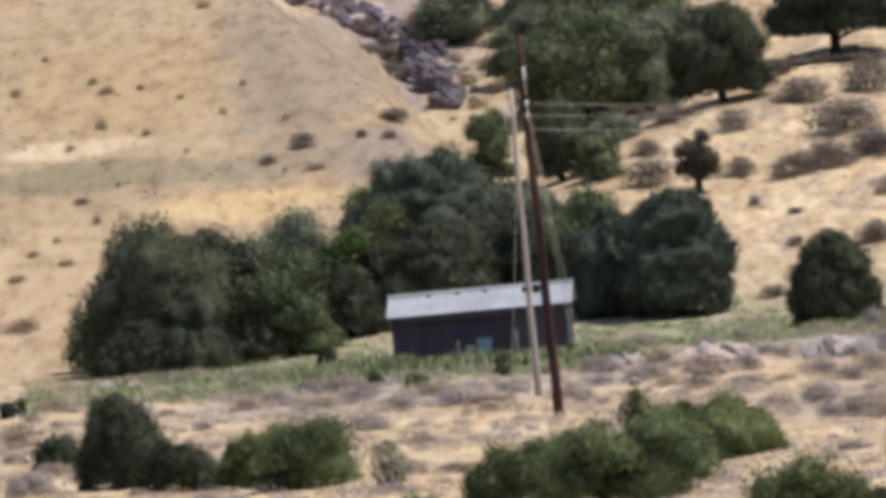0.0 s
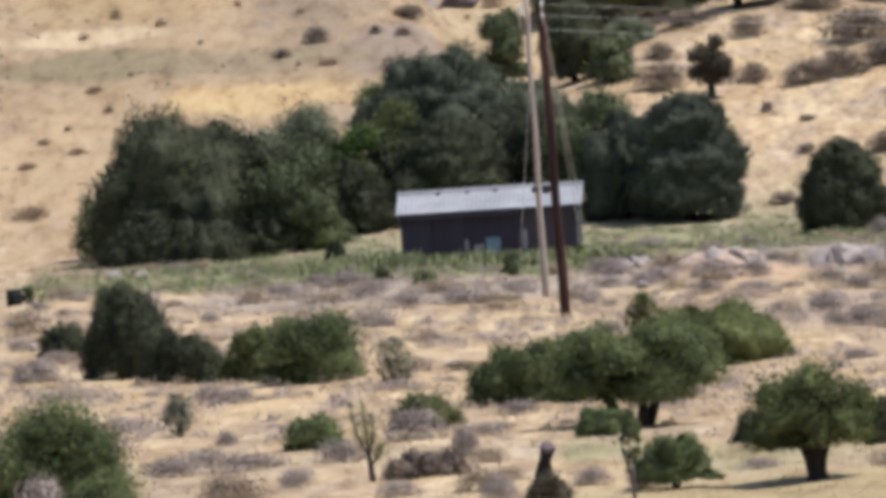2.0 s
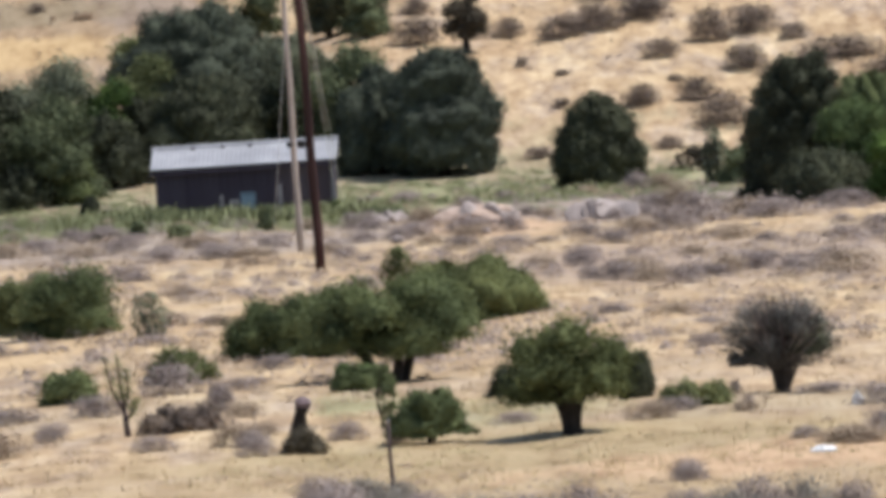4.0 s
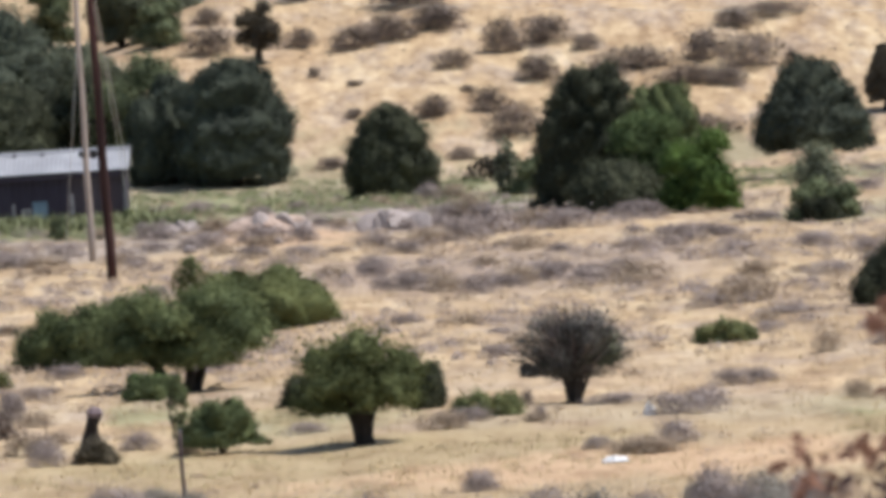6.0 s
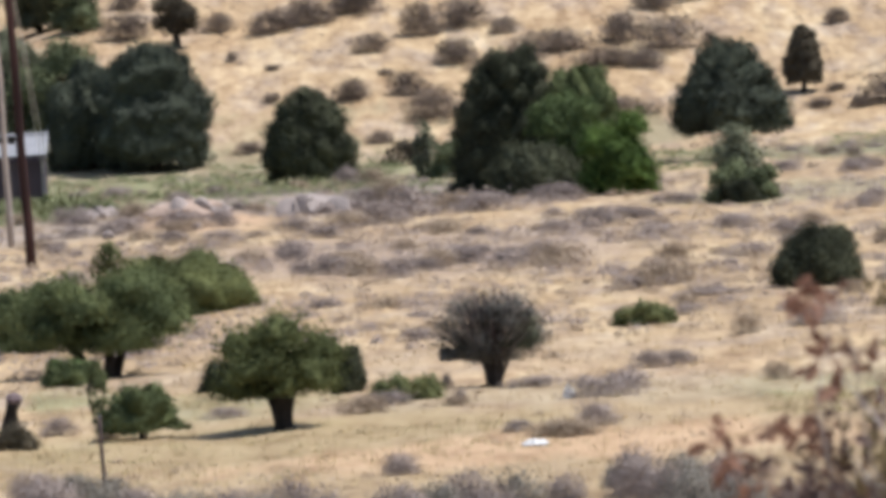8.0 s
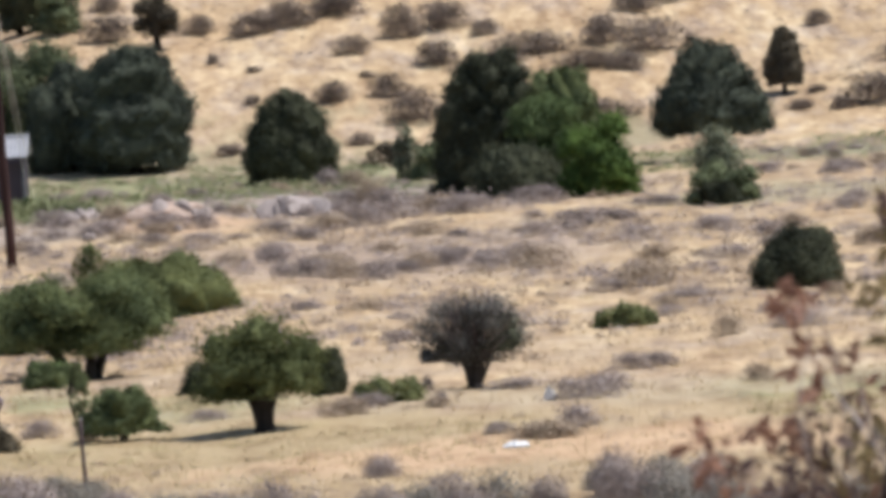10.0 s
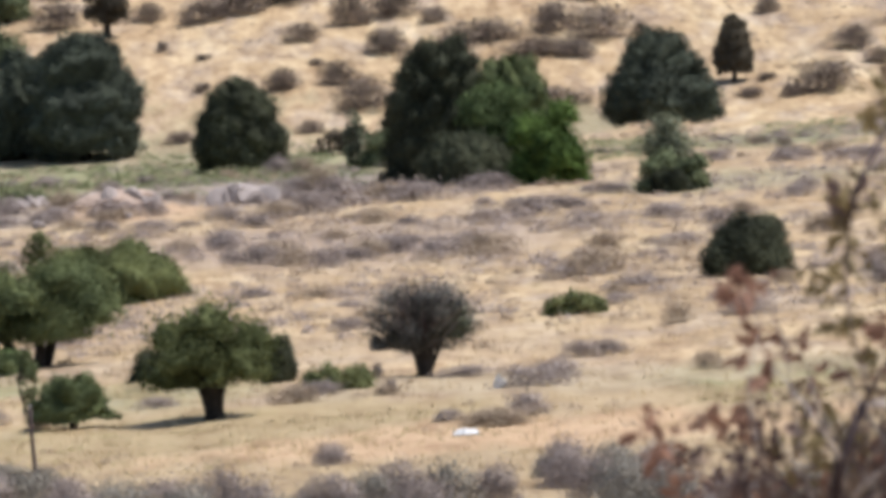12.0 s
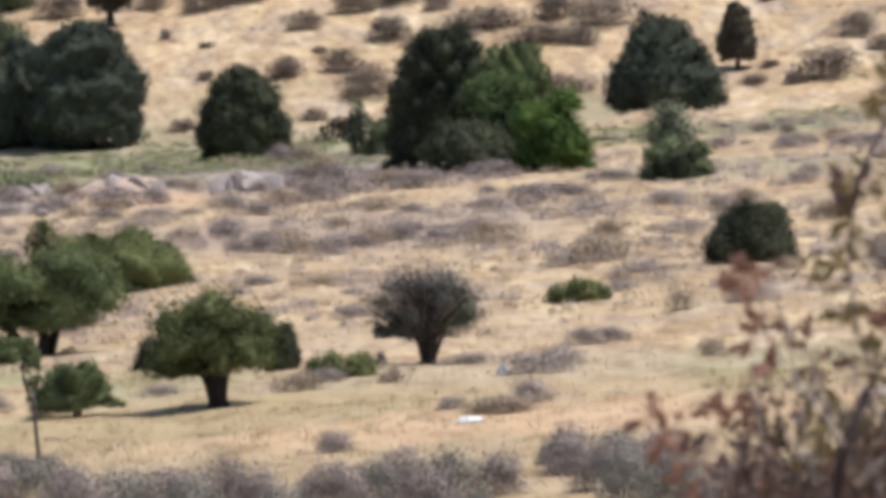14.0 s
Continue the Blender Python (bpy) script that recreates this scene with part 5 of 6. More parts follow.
hill(23.24, 394.20, 2.89, 1.68, 113)
hill(22.98, 403.80, 2.42, 1.02, 114)
hill(20.00, 391.00, 3.13, 0.94, 115)
hill(21.80, 390.50, 2.08, 0.83, 116)
hill(14.83, 392.40, 2.09, 0.68, 117)
hill(16.21, 393.60, 1.84, 0.68, 118)
hill(8.10, 386.80, 2.11, 1.08, 119)
hill(10.70, 387.30, 1.65, 1.19, 120)
hill(11.63, 381.90, 2.67, 1.53, 121)
# Long flat scrub added in place of a shadow on the slope.
hill(19.78, 379.50, 3.54, 0.86, 122)
hill(28.88, 379.00, 1.67, 0.45, 123)
hill(25.17, 395.40, 0.69, 0.53, 124)
hill(25.05, 406.20, 2.98, 0.65, 125)
hill(31.28, 396.90, 1.32, 0.79, 126)
hill(-2.06, 412.70, 1.65, 0.83, 127)
hill(4.68, 395.20, 0.79, 0.32, 128)
hill(9.83, 391.70, 0.78, 0.37, 129)
hill(4.50, 388.00, 1.03, 0.47, 130)
hill(9.03, 377.00, 1.26, 0.60, 131)
hill(3.23, 377.40, 1.51, 0.55, 132)
hill(32.10, 378.90, 3.16, 1.57, 200)
hill(34.43, 388.10, 1.81, 1.14, 201)
hill(30.60, 377.80, 1.26, 0.65, 202)
hill(35.28, 385.00, 1.54, 0.77, 203)
hill(29.86, 382.20, 1.02, 0.36, 204)
hill(25.97, 337.40, 0.81, 0.36, 205)
hill(26.51, 333.00, 0.89, 0.40, 206)
hill(34.47, 372.20, 1.49, 0.55, 207)
hill(-15.79, 485.80, 1.94, 1.17, 300)
hill(-17.20, 492.60, 1.64, 0.99, 301)
hill(-18.72, 502.10, 2.01, 1.00, 302)
hill(-19.88, 508.60, 1.70, 0.88, 303)
hill(-16.42, 476.00, 1.59, 0.83, 304)
hill(-17.21, 469.60, 1.25, 0.63, 305)
hill(-14.91, 493.50, 1.51, 0.86, 306)
hill(-15.67, 500.80, 2.00, 1.00, 307)
hill(-14.00, 479.10, 0.77, 0.38, 400)
pale_hill(-17.23, 498.00, 1.33, 0.66, 401)
hill(-18.10, 500.20, 1.43, 0.70, 402)
pale_hill(-17.81, 500.50, 0.77, 0.37, 403)
hill(-17.12, 497.30, 1.39, 0.70, 404)
pale_hill(-14.91, 485.00, 1.16, 0.58, 405)
hill(-11.89, 475.00, 0.73, 0.35, 406)
pale_hill(-17.10, 494.20, 0.82, 0.40, 407)
hill(-19.71, 507.20, 0.61, 0.30, 408)
pale_hill(-11.63, 473.60, 0.79, 0.38, 409)
hill(-15.93, 488.90, 1.01, 0.49, 410)
pale_hill(-16.53, 493.90, 0.66, 0.33, 411)
hill(-16.61, 493.00, 1.38, 0.69, 412)
pale_hill(-15.99, 488.10, 1.17, 0.59, 413)
hill(-19.02, 500.80, 0.83, 0.40, 414)
pale_hill(-12.03, 470.30, 1.29, 0.63, 415)
hill(-18.35, 500.90, 1.20, 0.60, 416)
pale_hill(-13.04, 475.10, 0.67, 0.32, 417)
hill(-14.68, 485.10, 0.71, 0.36, 418)
pale_hill(-19.40, 500.90, 1.30, 0.63, 419)
hill(-19.46, 506.50, 0.84, 0.41, 420)
pale_hill(-16.56, 491.90, 1.25, 0.62, 421)
hill(-18.53, 504.70, 1.45, 0.71, 422)
pale_hill(-14.10, 479.70, 1.38, 0.67, 423)
hill(-16.91, 496.70, 0.60, 0.30, 424)
pale_hill(-16.83, 491.90, 0.69, 0.33, 425)
pale_hill(-12.21, 484.75, 1.94, 0.90, 430)
pale_hill(-11.19, 488.75, 1.82, 0.91, 431)
pale_hill(-13.07, 491.00, 1.64, 0.85, 432)
pale_hill(-11.66, 478.00, 1.91, 0.83, 433)
pale_hill(-10.58, 481.75, 1.61, 0.84, 434)
pale_hill(-12.67, 481.00, 1.41, 0.64, 435)
pale_hill(-14.33, 500.25, 1.67, 0.93, 436)
pale_hill(-15.40, 504.75, 1.68, 0.87, 437)


def front(x, y, w, h, seed):
    shrub(x, y, w, h, seed, FRONT, "grey-mauve sagebrush in a dense clump", "clumped sagebrush", 0.05)


front(-1.02, 134.20, 1.34, 0.85, 0)
front(-0.30, 135.50, 1.35, 0.81, 1)
front(0.43, 136.20, 1.27, 0.73, 2)
front(0.81, 132.90, 1.15, 0.80, 3)
front(1.42, 135.40, 1.17, 0.86, 4)
front(1.94, 134.00, 1.07, 0.76, 5)
front(2.25, 132.00, 0.97, 0.62, 6)
front(3.18, 133.50, 1.16, 0.76, 7)
front(3.76, 134.80, 1.08, 0.63, 8)
front(4.25, 135.90, 1.09, 0.72, 9)
front(4.40, 130.20, 1.30, 0.82, 10)
front(4.95, 133.00, 1.06, 0.80, 11)
front(5.76, 134.10, 0.98, 0.67, 12)
front(5.11, 128.60, 0.94, 0.51, 13)
front(6.97, 137.20, 0.91, 0.64, 14)
front(7.28, 133.00, 1.06, 0.75, 15)
front(7.48, 129.20, 1.12, 0.95, 16)
front(8.16, 134.20, 0.98, 0.63, 17)
front(8.10, 126.80, 1.27, 0.93, 18)
front(8.62, 124.60, 1.25, 0.91, 19)
front(9.25, 125.20, 1.17, 1.00, 20)
front(9.79, 123.60, 1.32, 1.07, 21)
front(10.44, 122.50, 1.31, 1.14, 22)
front(11.12, 121.90, 1.38, 1.22, 23)
front(2.83, 137.40, 0.64, 0.37, 24)
front(3.52, 149.10, 0.80, 0.40, 25)
front(-1.88, 141.20, 1.22, 0.68, 26)
front(-2.53, 140.30, 1.31, 0.75, 27)
front(-1.55, 147.90, 0.79, 0.39, 28)
front(-2.93, 147.90, 1.08, 0.49, 29)
front(-1.14, 142.70, 0.86, 0.48, 30)
front(-2.27, 150.50, 0.80, 0.36, 31)
front(7.08, 138.00, 1.01, 0.70, 40)
front(7.88, 138.25, 0.88, 0.61, 41)
front(8.50, 137.25, 1.01, 0.64, 42)
front(6.84, 139.75, 0.56, 0.37, 43)


def field(x, y, w, h, seed):
    shrub(x, y, w, h, seed, SAGES, "low grey sagebrush in dry grass", "field sagebrush")


field(4.18, 246.10, 1.15, 0.59, 0)
field(5.12, 244.30, 1.30, 0.59, 1)
field(5.97, 239.50, 0.96, 0.61, 2)
field(3.37, 247.10, 0.82, 0.43, 3)
field(7.36, 248.00, 1.32, 0.60, 4)
field(8.35, 250.20, 1.17, 0.57, 5)
field(9.25, 243.50, 1.46, 0.62, 6)
field(10.59, 242.40, 1.62, 0.74, 7)
field(10.46, 250.40, 1.00, 0.50, 8)
field(3.20, 257.60, 0.86, 0.52, 9)
field(5.14, 219.90, 1.32, 0.29, 10)
field(3.58, 222.80, 0.89, 0.27, 11)
field(11.48, 221.40, 1.18, 0.38, 12)
field(12.63, 222.00, 1.63, 0.74, 13)
field(14.28, 255.40, 1.53, 0.51, 14)
field(13.45, 276.20, 1.47, 0.55, 15)
field(9.50, 295.80, 1.77, 0.67, 16)
field(10.32, 291.30, 2.14, 0.78, 17)
field(7.87, 294.60, 1.77, 1.18, 18)
field(7.59, 314.20, 1.68, 0.96, 19)
field(6.74, 313.90, 1.46, 0.75, 20)
field(6.68, 340.10, 1.36, 0.82, 21)
field(7.66, 338.40, 1.13, 0.77, 22)
field(13.31, 301.30, 2.21, 0.68, 23)
field(14.43, 277.20, 1.66, 0.44, 24)
field(12.66, 192.10, 0.77, 0.51, 25)
field(8.13, 169.20, 1.35, 0.50, 26)
field(8.89, 172.70, 0.92, 0.46, 27)
field(6.80, 157.80, 1.26, 0.36, 28)
field(7.55, 159.90, 0.96, 0.47, 29)
field(7.02, 174.80, 1.28, 0.26, 30)
field(3.36, 168.60, 1.01, 0.40, 31)
field(2.82, 181.90, 0.73, 0.32, 32)
field(3.87, 170.80, 0.91, 0.34, 33)
field(5.15, 168.00, 0.67, 0.25, 34)
field(5.23, 175.70, 0.26, 0.35, 35)
field(5.35, 170.50, 0.30, 0.25, 36)
field(11.88, 172.50, 0.57, 0.41, 37)
field(15.96, 240.20, 1.60, 0.38, 38)
field(13.21, 214.80, 1.72, 0.23, 39)
field(2.00, 257.90, 1.20, 0.41, 40)
field(1.27, 278.70, 1.49, 0.48, 41)
field(-0.40, 283.60, 1.32, 0.45, 42)
field(-1.37, 289.30, 1.16, 0.46, 43)
field(-2.56, 294.80, 0.98, 0.47, 44)
field(17.77, 247.20, 0.99, 0.33, 45)
field(6.89, 157.50, 1.05, 0.31, 46)
field(6.02, 159.20, 0.64, 0.25, 47)
field(-12.25, 185.70, 1.11, 0.37, 100)
field(-11.75, 198.90, 0.64, 0.37, 101)
field(-11.61, 187.40, 1.25, 0.42, 102)
field(-10.05, 171.70, 1.26, 0.64, 103)
field(-9.04, 177.10, 0.71, 0.31, 104)
field(-8.41, 184.60, 1.11, 0.54, 105)
field(-6.72, 175.30, 1.05, 0.40, 106)
field(-7.07, 192.80, 1.41, 0.77, 107)
field(-5.64, 182.90, 0.67, 0.68, 108)
field(-5.04, 178.80, 0.72, 0.36, 109)
field(-6.64, 169.70, 0.91, 0.34, 110)
field(-4.48, 164.80, 0.66, 0.44, 111)
field(-5.03, 169.10, 1.01, 0.50, 112)
field(-2.78, 169.30, 0.68, 0.41, 113)
field(-15.35, 305.60, 2.04, 0.61, 114)
field(-13.78, 297.80, 1.79, 0.48, 115)
field(-12.72, 301.40, 1.61, 0.52, 116)
field(-8.72, 288.10, 1.73, 0.50, 117)
field(-7.56, 287.90, 1.54, 0.42, 118)
field(-10.66, 288.40, 1.54, 0.50, 119)
field(-12.81, 271.80, 1.81, 0.54, 120)
field(-16.71, 304.30, 1.22, 0.57, 121)
field(-11.09, 269.70, 1.44, 0.61, 122)
field(-19.31, 240.50, 1.28, 0.64, 123)
field(-22.96, 280.30, 1.31, 0.93, 124)
field(-20.01, 241.20, 0.64, 0.58, 125)
field(-13.78, 317.20, 2.33, 0.51, 126)
field(-9.86, 300.30, 2.20, 0.44, 127)
field(-6.95, 295.60, 1.18, 0.51, 128)
field(-3.79, 295.50, 1.18, 0.43, 129)
field(-1.88, 311.70, 1.66, 0.75, 130)
field(-0.03, 297.20, 1.78, 0.59, 131)
field(-13.75, 168.50, 1.30, 1.05, 132)
field(-14.05, 180.60, 0.96, 0.72, 133)
field(-13.53, 221.50, 0.89, 0.50, 134)
field(-8.46, 221.10, 0.88, 0.29, 135)
field(-10.49, 241.90, 0.81, 0.32, 136)
field(0.64, 171.50, 0.80, 0.27, 137)
field(4.61, 280.50, 1.50, 0.45, 138)
field(4.77, 252.60, 1.35, 0.51, 139)
field(3.40, 261.90, 1.22, 0.52, 140)
field(-7.31, 232.60, 0.93, 0.22, 141)

field(-10.46, 184.25, 1.54, 0.42, 150)
field(-10.26, 171.25, 1.12, 0.69, 151)
field(-12.03, 182.75, 1.05, 0.44, 152)
field(-8.98, 175.00, 0.61, 0.28, 153)
field(-1.75, 167.50, 0.65, 0.47, 154)
field(-5.80, 186.25, 0.50, 0.55, 155)
field(-4.63, 168.50, 0.79, 0.38, 156)
field(-4.48, 171.75, 0.69, 0.30, 157)
field(-4.16, 313.75, 1.46, 0.71, 170)
field(-1.98, 298.25, 1.59, 0.56, 171)
field(-0.20, 291.00, 1.16, 0.47, 172)
field(1.39, 295.50, 1.26, 0.67, 173)
field(3.83, 287.50, 1.53, 0.50, 174)
field(5.56, 288.00, 1.34, 0.65, 175)
field(6.93, 288.50, 1.54, 0.85, 176)
bush(-3.16, 320.75, 1.50, 0.73, 181, mat=M_WEED, dense=0.6, kind="lobed", label="low weedy growth among rubble heaps")

rng = np.random.RandomState(11)
made = 0
while made < 195:
    y = 175 + 180 * rng.uniform(0, 1) ** 0.8
    x = y * math.tan(radians(rng.uniform(-5.0, 5.9)))
    if noise.noise(Vector((x * 0.16, y * 0.05, 3.0))) + 0.25 * noise.noise(Vector((x * 0.6, y * 0.2, 7.0))) < -0.05 + (0.12 if y < 230 else 0):
        continue
    w = rng.uniform(0.5, 1.25)
    field(x, y, w, w * rng.uniform(0.32, 0.5), made)
    made += 1


# ---- low scrub between the bushes ----
def low_scrub(name, count, y0, y1, seed, mat, label, small=0.15, large=0.42, a0=-5.1, a1=6.1, gate=-0.02, leaves=34, leaf=0.05):
    """Small clumps too many to count, one mesh."""
    rng = np.random.RandomState(seed)
    ps, ns = [], []
    while len(ps) < count:
        y = rng.uniform(y0, y1)
        x = y * math.tan(radians(rng.uniform(a0, a1)))
        if noise.noise(Vector((x * 0.22, y * 0.06, 9.0 + seed))) + 0.4 * noise.noise(Vector((x * 0.8, y * 0.25, 2.0))) < gate:
            continue
        w = rng.uniform(small, large)
        if -13.5 < x < -5.2 and 341 < y < 356:
            continue
        d = rng.normal(0, 1, (leaves, 3))
        d[:, 2] = np.abs(d[:, 2])
        d /= np.linalg.norm(d, axis=1)[:, None]
        ps.append(np.array([x, y, float(ground(x, y))]) + d * np.array([w, w, w * 0.75]) * rng.uniform(0.5, 1, (leaves, 1)))
        ns.append(d * 0.5 + np.array([0, 0, 0.7]))
    me = leaf_mesh(name, np.vstack(ps), np.vstack(ns), leaf, rng, slim=0.35, droop=1.5, soft=0.85)
    tagged(part(name, me, mat), label, "scrub", kind="stuff")


low_scrub("low_scrub", 1500, 195, 358, 41, M_SAGE, "small grey scrub clumps scattered over dry grass", 0.2, 0.55, leaves=70)
low_scrub("low_scrub", 110, 140, 200, 46, M_SCRUB, "small tan scrub clumps scattered over the flat", 0.12, 0.34, leaves=70, leaf=0.03)
low_scrub("low_scrub", 1400, 185, 372, 42, M_SCRUB, "small tan scrub clumps scattered over dry grass", 0.2, 0.5, leaves=66)
low_scrub("hillside_scrub", 800, 384, 475, 43, M_TWIG, "small brown scrub clumps scattered over the hillside", 0.08, 0.28, leaves=26)
low_scrub("weed_clumps", 2000, 318, 374, 44, M_WEED, "olive green weed clumps round the shed", 0.15, 0.5, -4.6, 2.6, -0.1)
low_scrub("weed_clumps", 260, 330, 366, 45, M_WEED, "olive green weed clumps near the tree row", 0.15, 0.4, 3.2, 5.6, 0.0)


# ---- grass ----
def tufts(name, spots, heights, mat, rng, blades, label, category, spread=0.10):
    """Upright bent blades in clumps, one mesh."""
    n = len(spots) * blades
    base = np.repeat(spots, blades, 0) + rng.normal(0, 1, (n, 2)) * spread
    z = ground(base[:, 0], base[:, 1]) - 0.02
    hh = np.repeat(heights, blades) * rng.uniform(0.6, 1.25, n)
    a = rng.uniform(0, 2 * np.pi, n)
    wd = hh * rng.uniform(0.07, 0.16, n)
    tip = base + np.stack([np.cos(a * 3.1), np.sin(a * 3.1)], 1) * (hh * rng.uniform(0.1, 0.6, n))[:, None]
    e = np.stack([np.cos(a), np.sin(a)], 1) * wd[:, None]
    v = np.stack([np.column_stack([base - e, z]), np.column_stack([base + e, z]), np.column_stack([tip, z + hh])], 1).reshape(-1, 3)
    me = bpy.data.meshes.new(name)
    me.vertices.add(len(v))
    me.vertices.foreach_set("co", v.ravel())
    me.loops.add(len(v))
    me.loops.foreach_set("vertex_index", np.arange(len(v)))
    me.polygons.add(n)
    me.polygons.foreach_set("loop_start", np.arange(n) * 3)
    me.update(calc_edges=True)
    me.polygons.foreach_set("use_smooth", np.ones(n, bool))
    up = np.column_stack([rng.normal(0, 0.25, (n, 2)), np.ones(n)])
    up /= np.linalg.norm(up, axis=1)[:, None]
    me.normals_split_custom_set_from_vertices(np.repeat(up, 3, 0))
    ob = part(name, me, mat)
    tagged(ob, label, category, kind="stuff")


def scatter(n, y0, y1, rng, power=1.0, a0=-5.2, a1=6.2):
    y = y0 + (y1 - y0) * rng.uniform(0, 1, n) ** power
    return np.column_stack([y * np.tan(np.radians(rng.uniform(a0, a1, n))), y])


rng = np.random.RandomState(21)
sp = scatter(16000, 118, 330, rng, 1.3)
tufts("dry_grass", sp, rng.uniform(0.05, 0.13, len(sp)), M_STRAW, rng, 7, "short dry straw-coloured grass on the flat", "grass", 0.12)
sp = scatter(9000, 330, 470, rng, 1.0)
sp = sp[(((sp[:, 0] + 20) / 10) ** 2 + ((sp[:, 1] - 436) / 34) ** 2 > 1) | (rng.uniform(0, 1, len(sp)) < 0.2)]
tufts("hillside_grass", sp, rng.uniform(0.05, 0.12, len(sp)), M_STRAW, rng, 6, "dry straw-coloured grass on the hillside", "grass", 0.2)


def oval(n, cx, cy, rx, ry, rng):
    a, q = rng.uniform(0, 2 * np.pi, n), np.sqrt(rng.uniform(0, 1, n))
    return np.column_stack([cx + rx * q * np.cos(a), cy + ry * q * np.sin(a)])


sp = np.vstack([oval(700, -14, 336, 9, 18, rng), oval(800, -8, 337, 6, 13, rng), oval(400, 3, 342, 8, 14, rng), oval(500, -22, 345, 6, 14, rng)])
sp = sp[np.array([noise.noise(Vector((px * 0.35, py * 0.12, 5.0))) > -0.2 for px, py in sp])]
front_weeds = np.vstack([oval(460, -9.0, 331.5, 5.0, 2.2, rng), oval(240, -14.0, 336.0, 2.2, 8.0, rng)])
tufts("tall_weeds", front_weeds, rng.uniform(0.18, 0.62, len(front_weeds)), M_WEED, rng, 12, "tall green weeds in front of the shed", "weeds", 0.32)
tufts("green_weeds", sp, rng.uniform(0.10, 0.34, len(sp)), M_WEED, rng, 8, "green and olive weeds round the shed", "weeds", 0.15)
sp = np.vstack([oval(700, 1, 158, 7, 7, rng), oval(250, 0, 178, 2, 6, rng), oval(260, 12.4, 162, 1.5, 3.5, rng), oval(400, 25, 350, 5, 9, rng)])
tufts("green_grass", sp, rng.uniform(0.04, 0.11, len(sp)), M_FADING, rng, 8, "fading green grass on the flat", "grass", 0.15)


# ---- dry bush close to the viewer ----
def oak_leaf(name, seed):
    """A lobed, curled dry leaf about six centimetres long, two-sided with a thin rim."""
    rng = np.random.RandomState(seed)
    n = 9
    s = Shape()
    left, right, mid = [], [], []
    for i in range(n):
        t = i / (n - 1)
        half = 0.30 * math.sin(math.pi * min(1, 0.06 + t * 0.94)) ** 0.7 * (1.0 if i % 2 else 0.66) + 0.01
        curl = 0.16 * math.sin(2.4 * t + seed)
        mid.append((0, t, curl))
        left.append((-half, t + 0.03, curl + half * 0.5 * rng.uniform(0.4, 1.2)))
        right.append((half, t + 0.03, curl + half * 0.5 * rng.uniform(0.4, 1.2)))
    s.add(left + mid + right, [q for i in range(n - 1) for q in ((i, n + i, n + i + 1, i + 1), (n + i, 2 * n + i, 2 * n + i + 1, n + i + 1))])
    s.tube([(0, -0.25, -0.05), (0, 0.02, 0)], [0.02, 0.02], 4)
    return s.mesh(name, True)


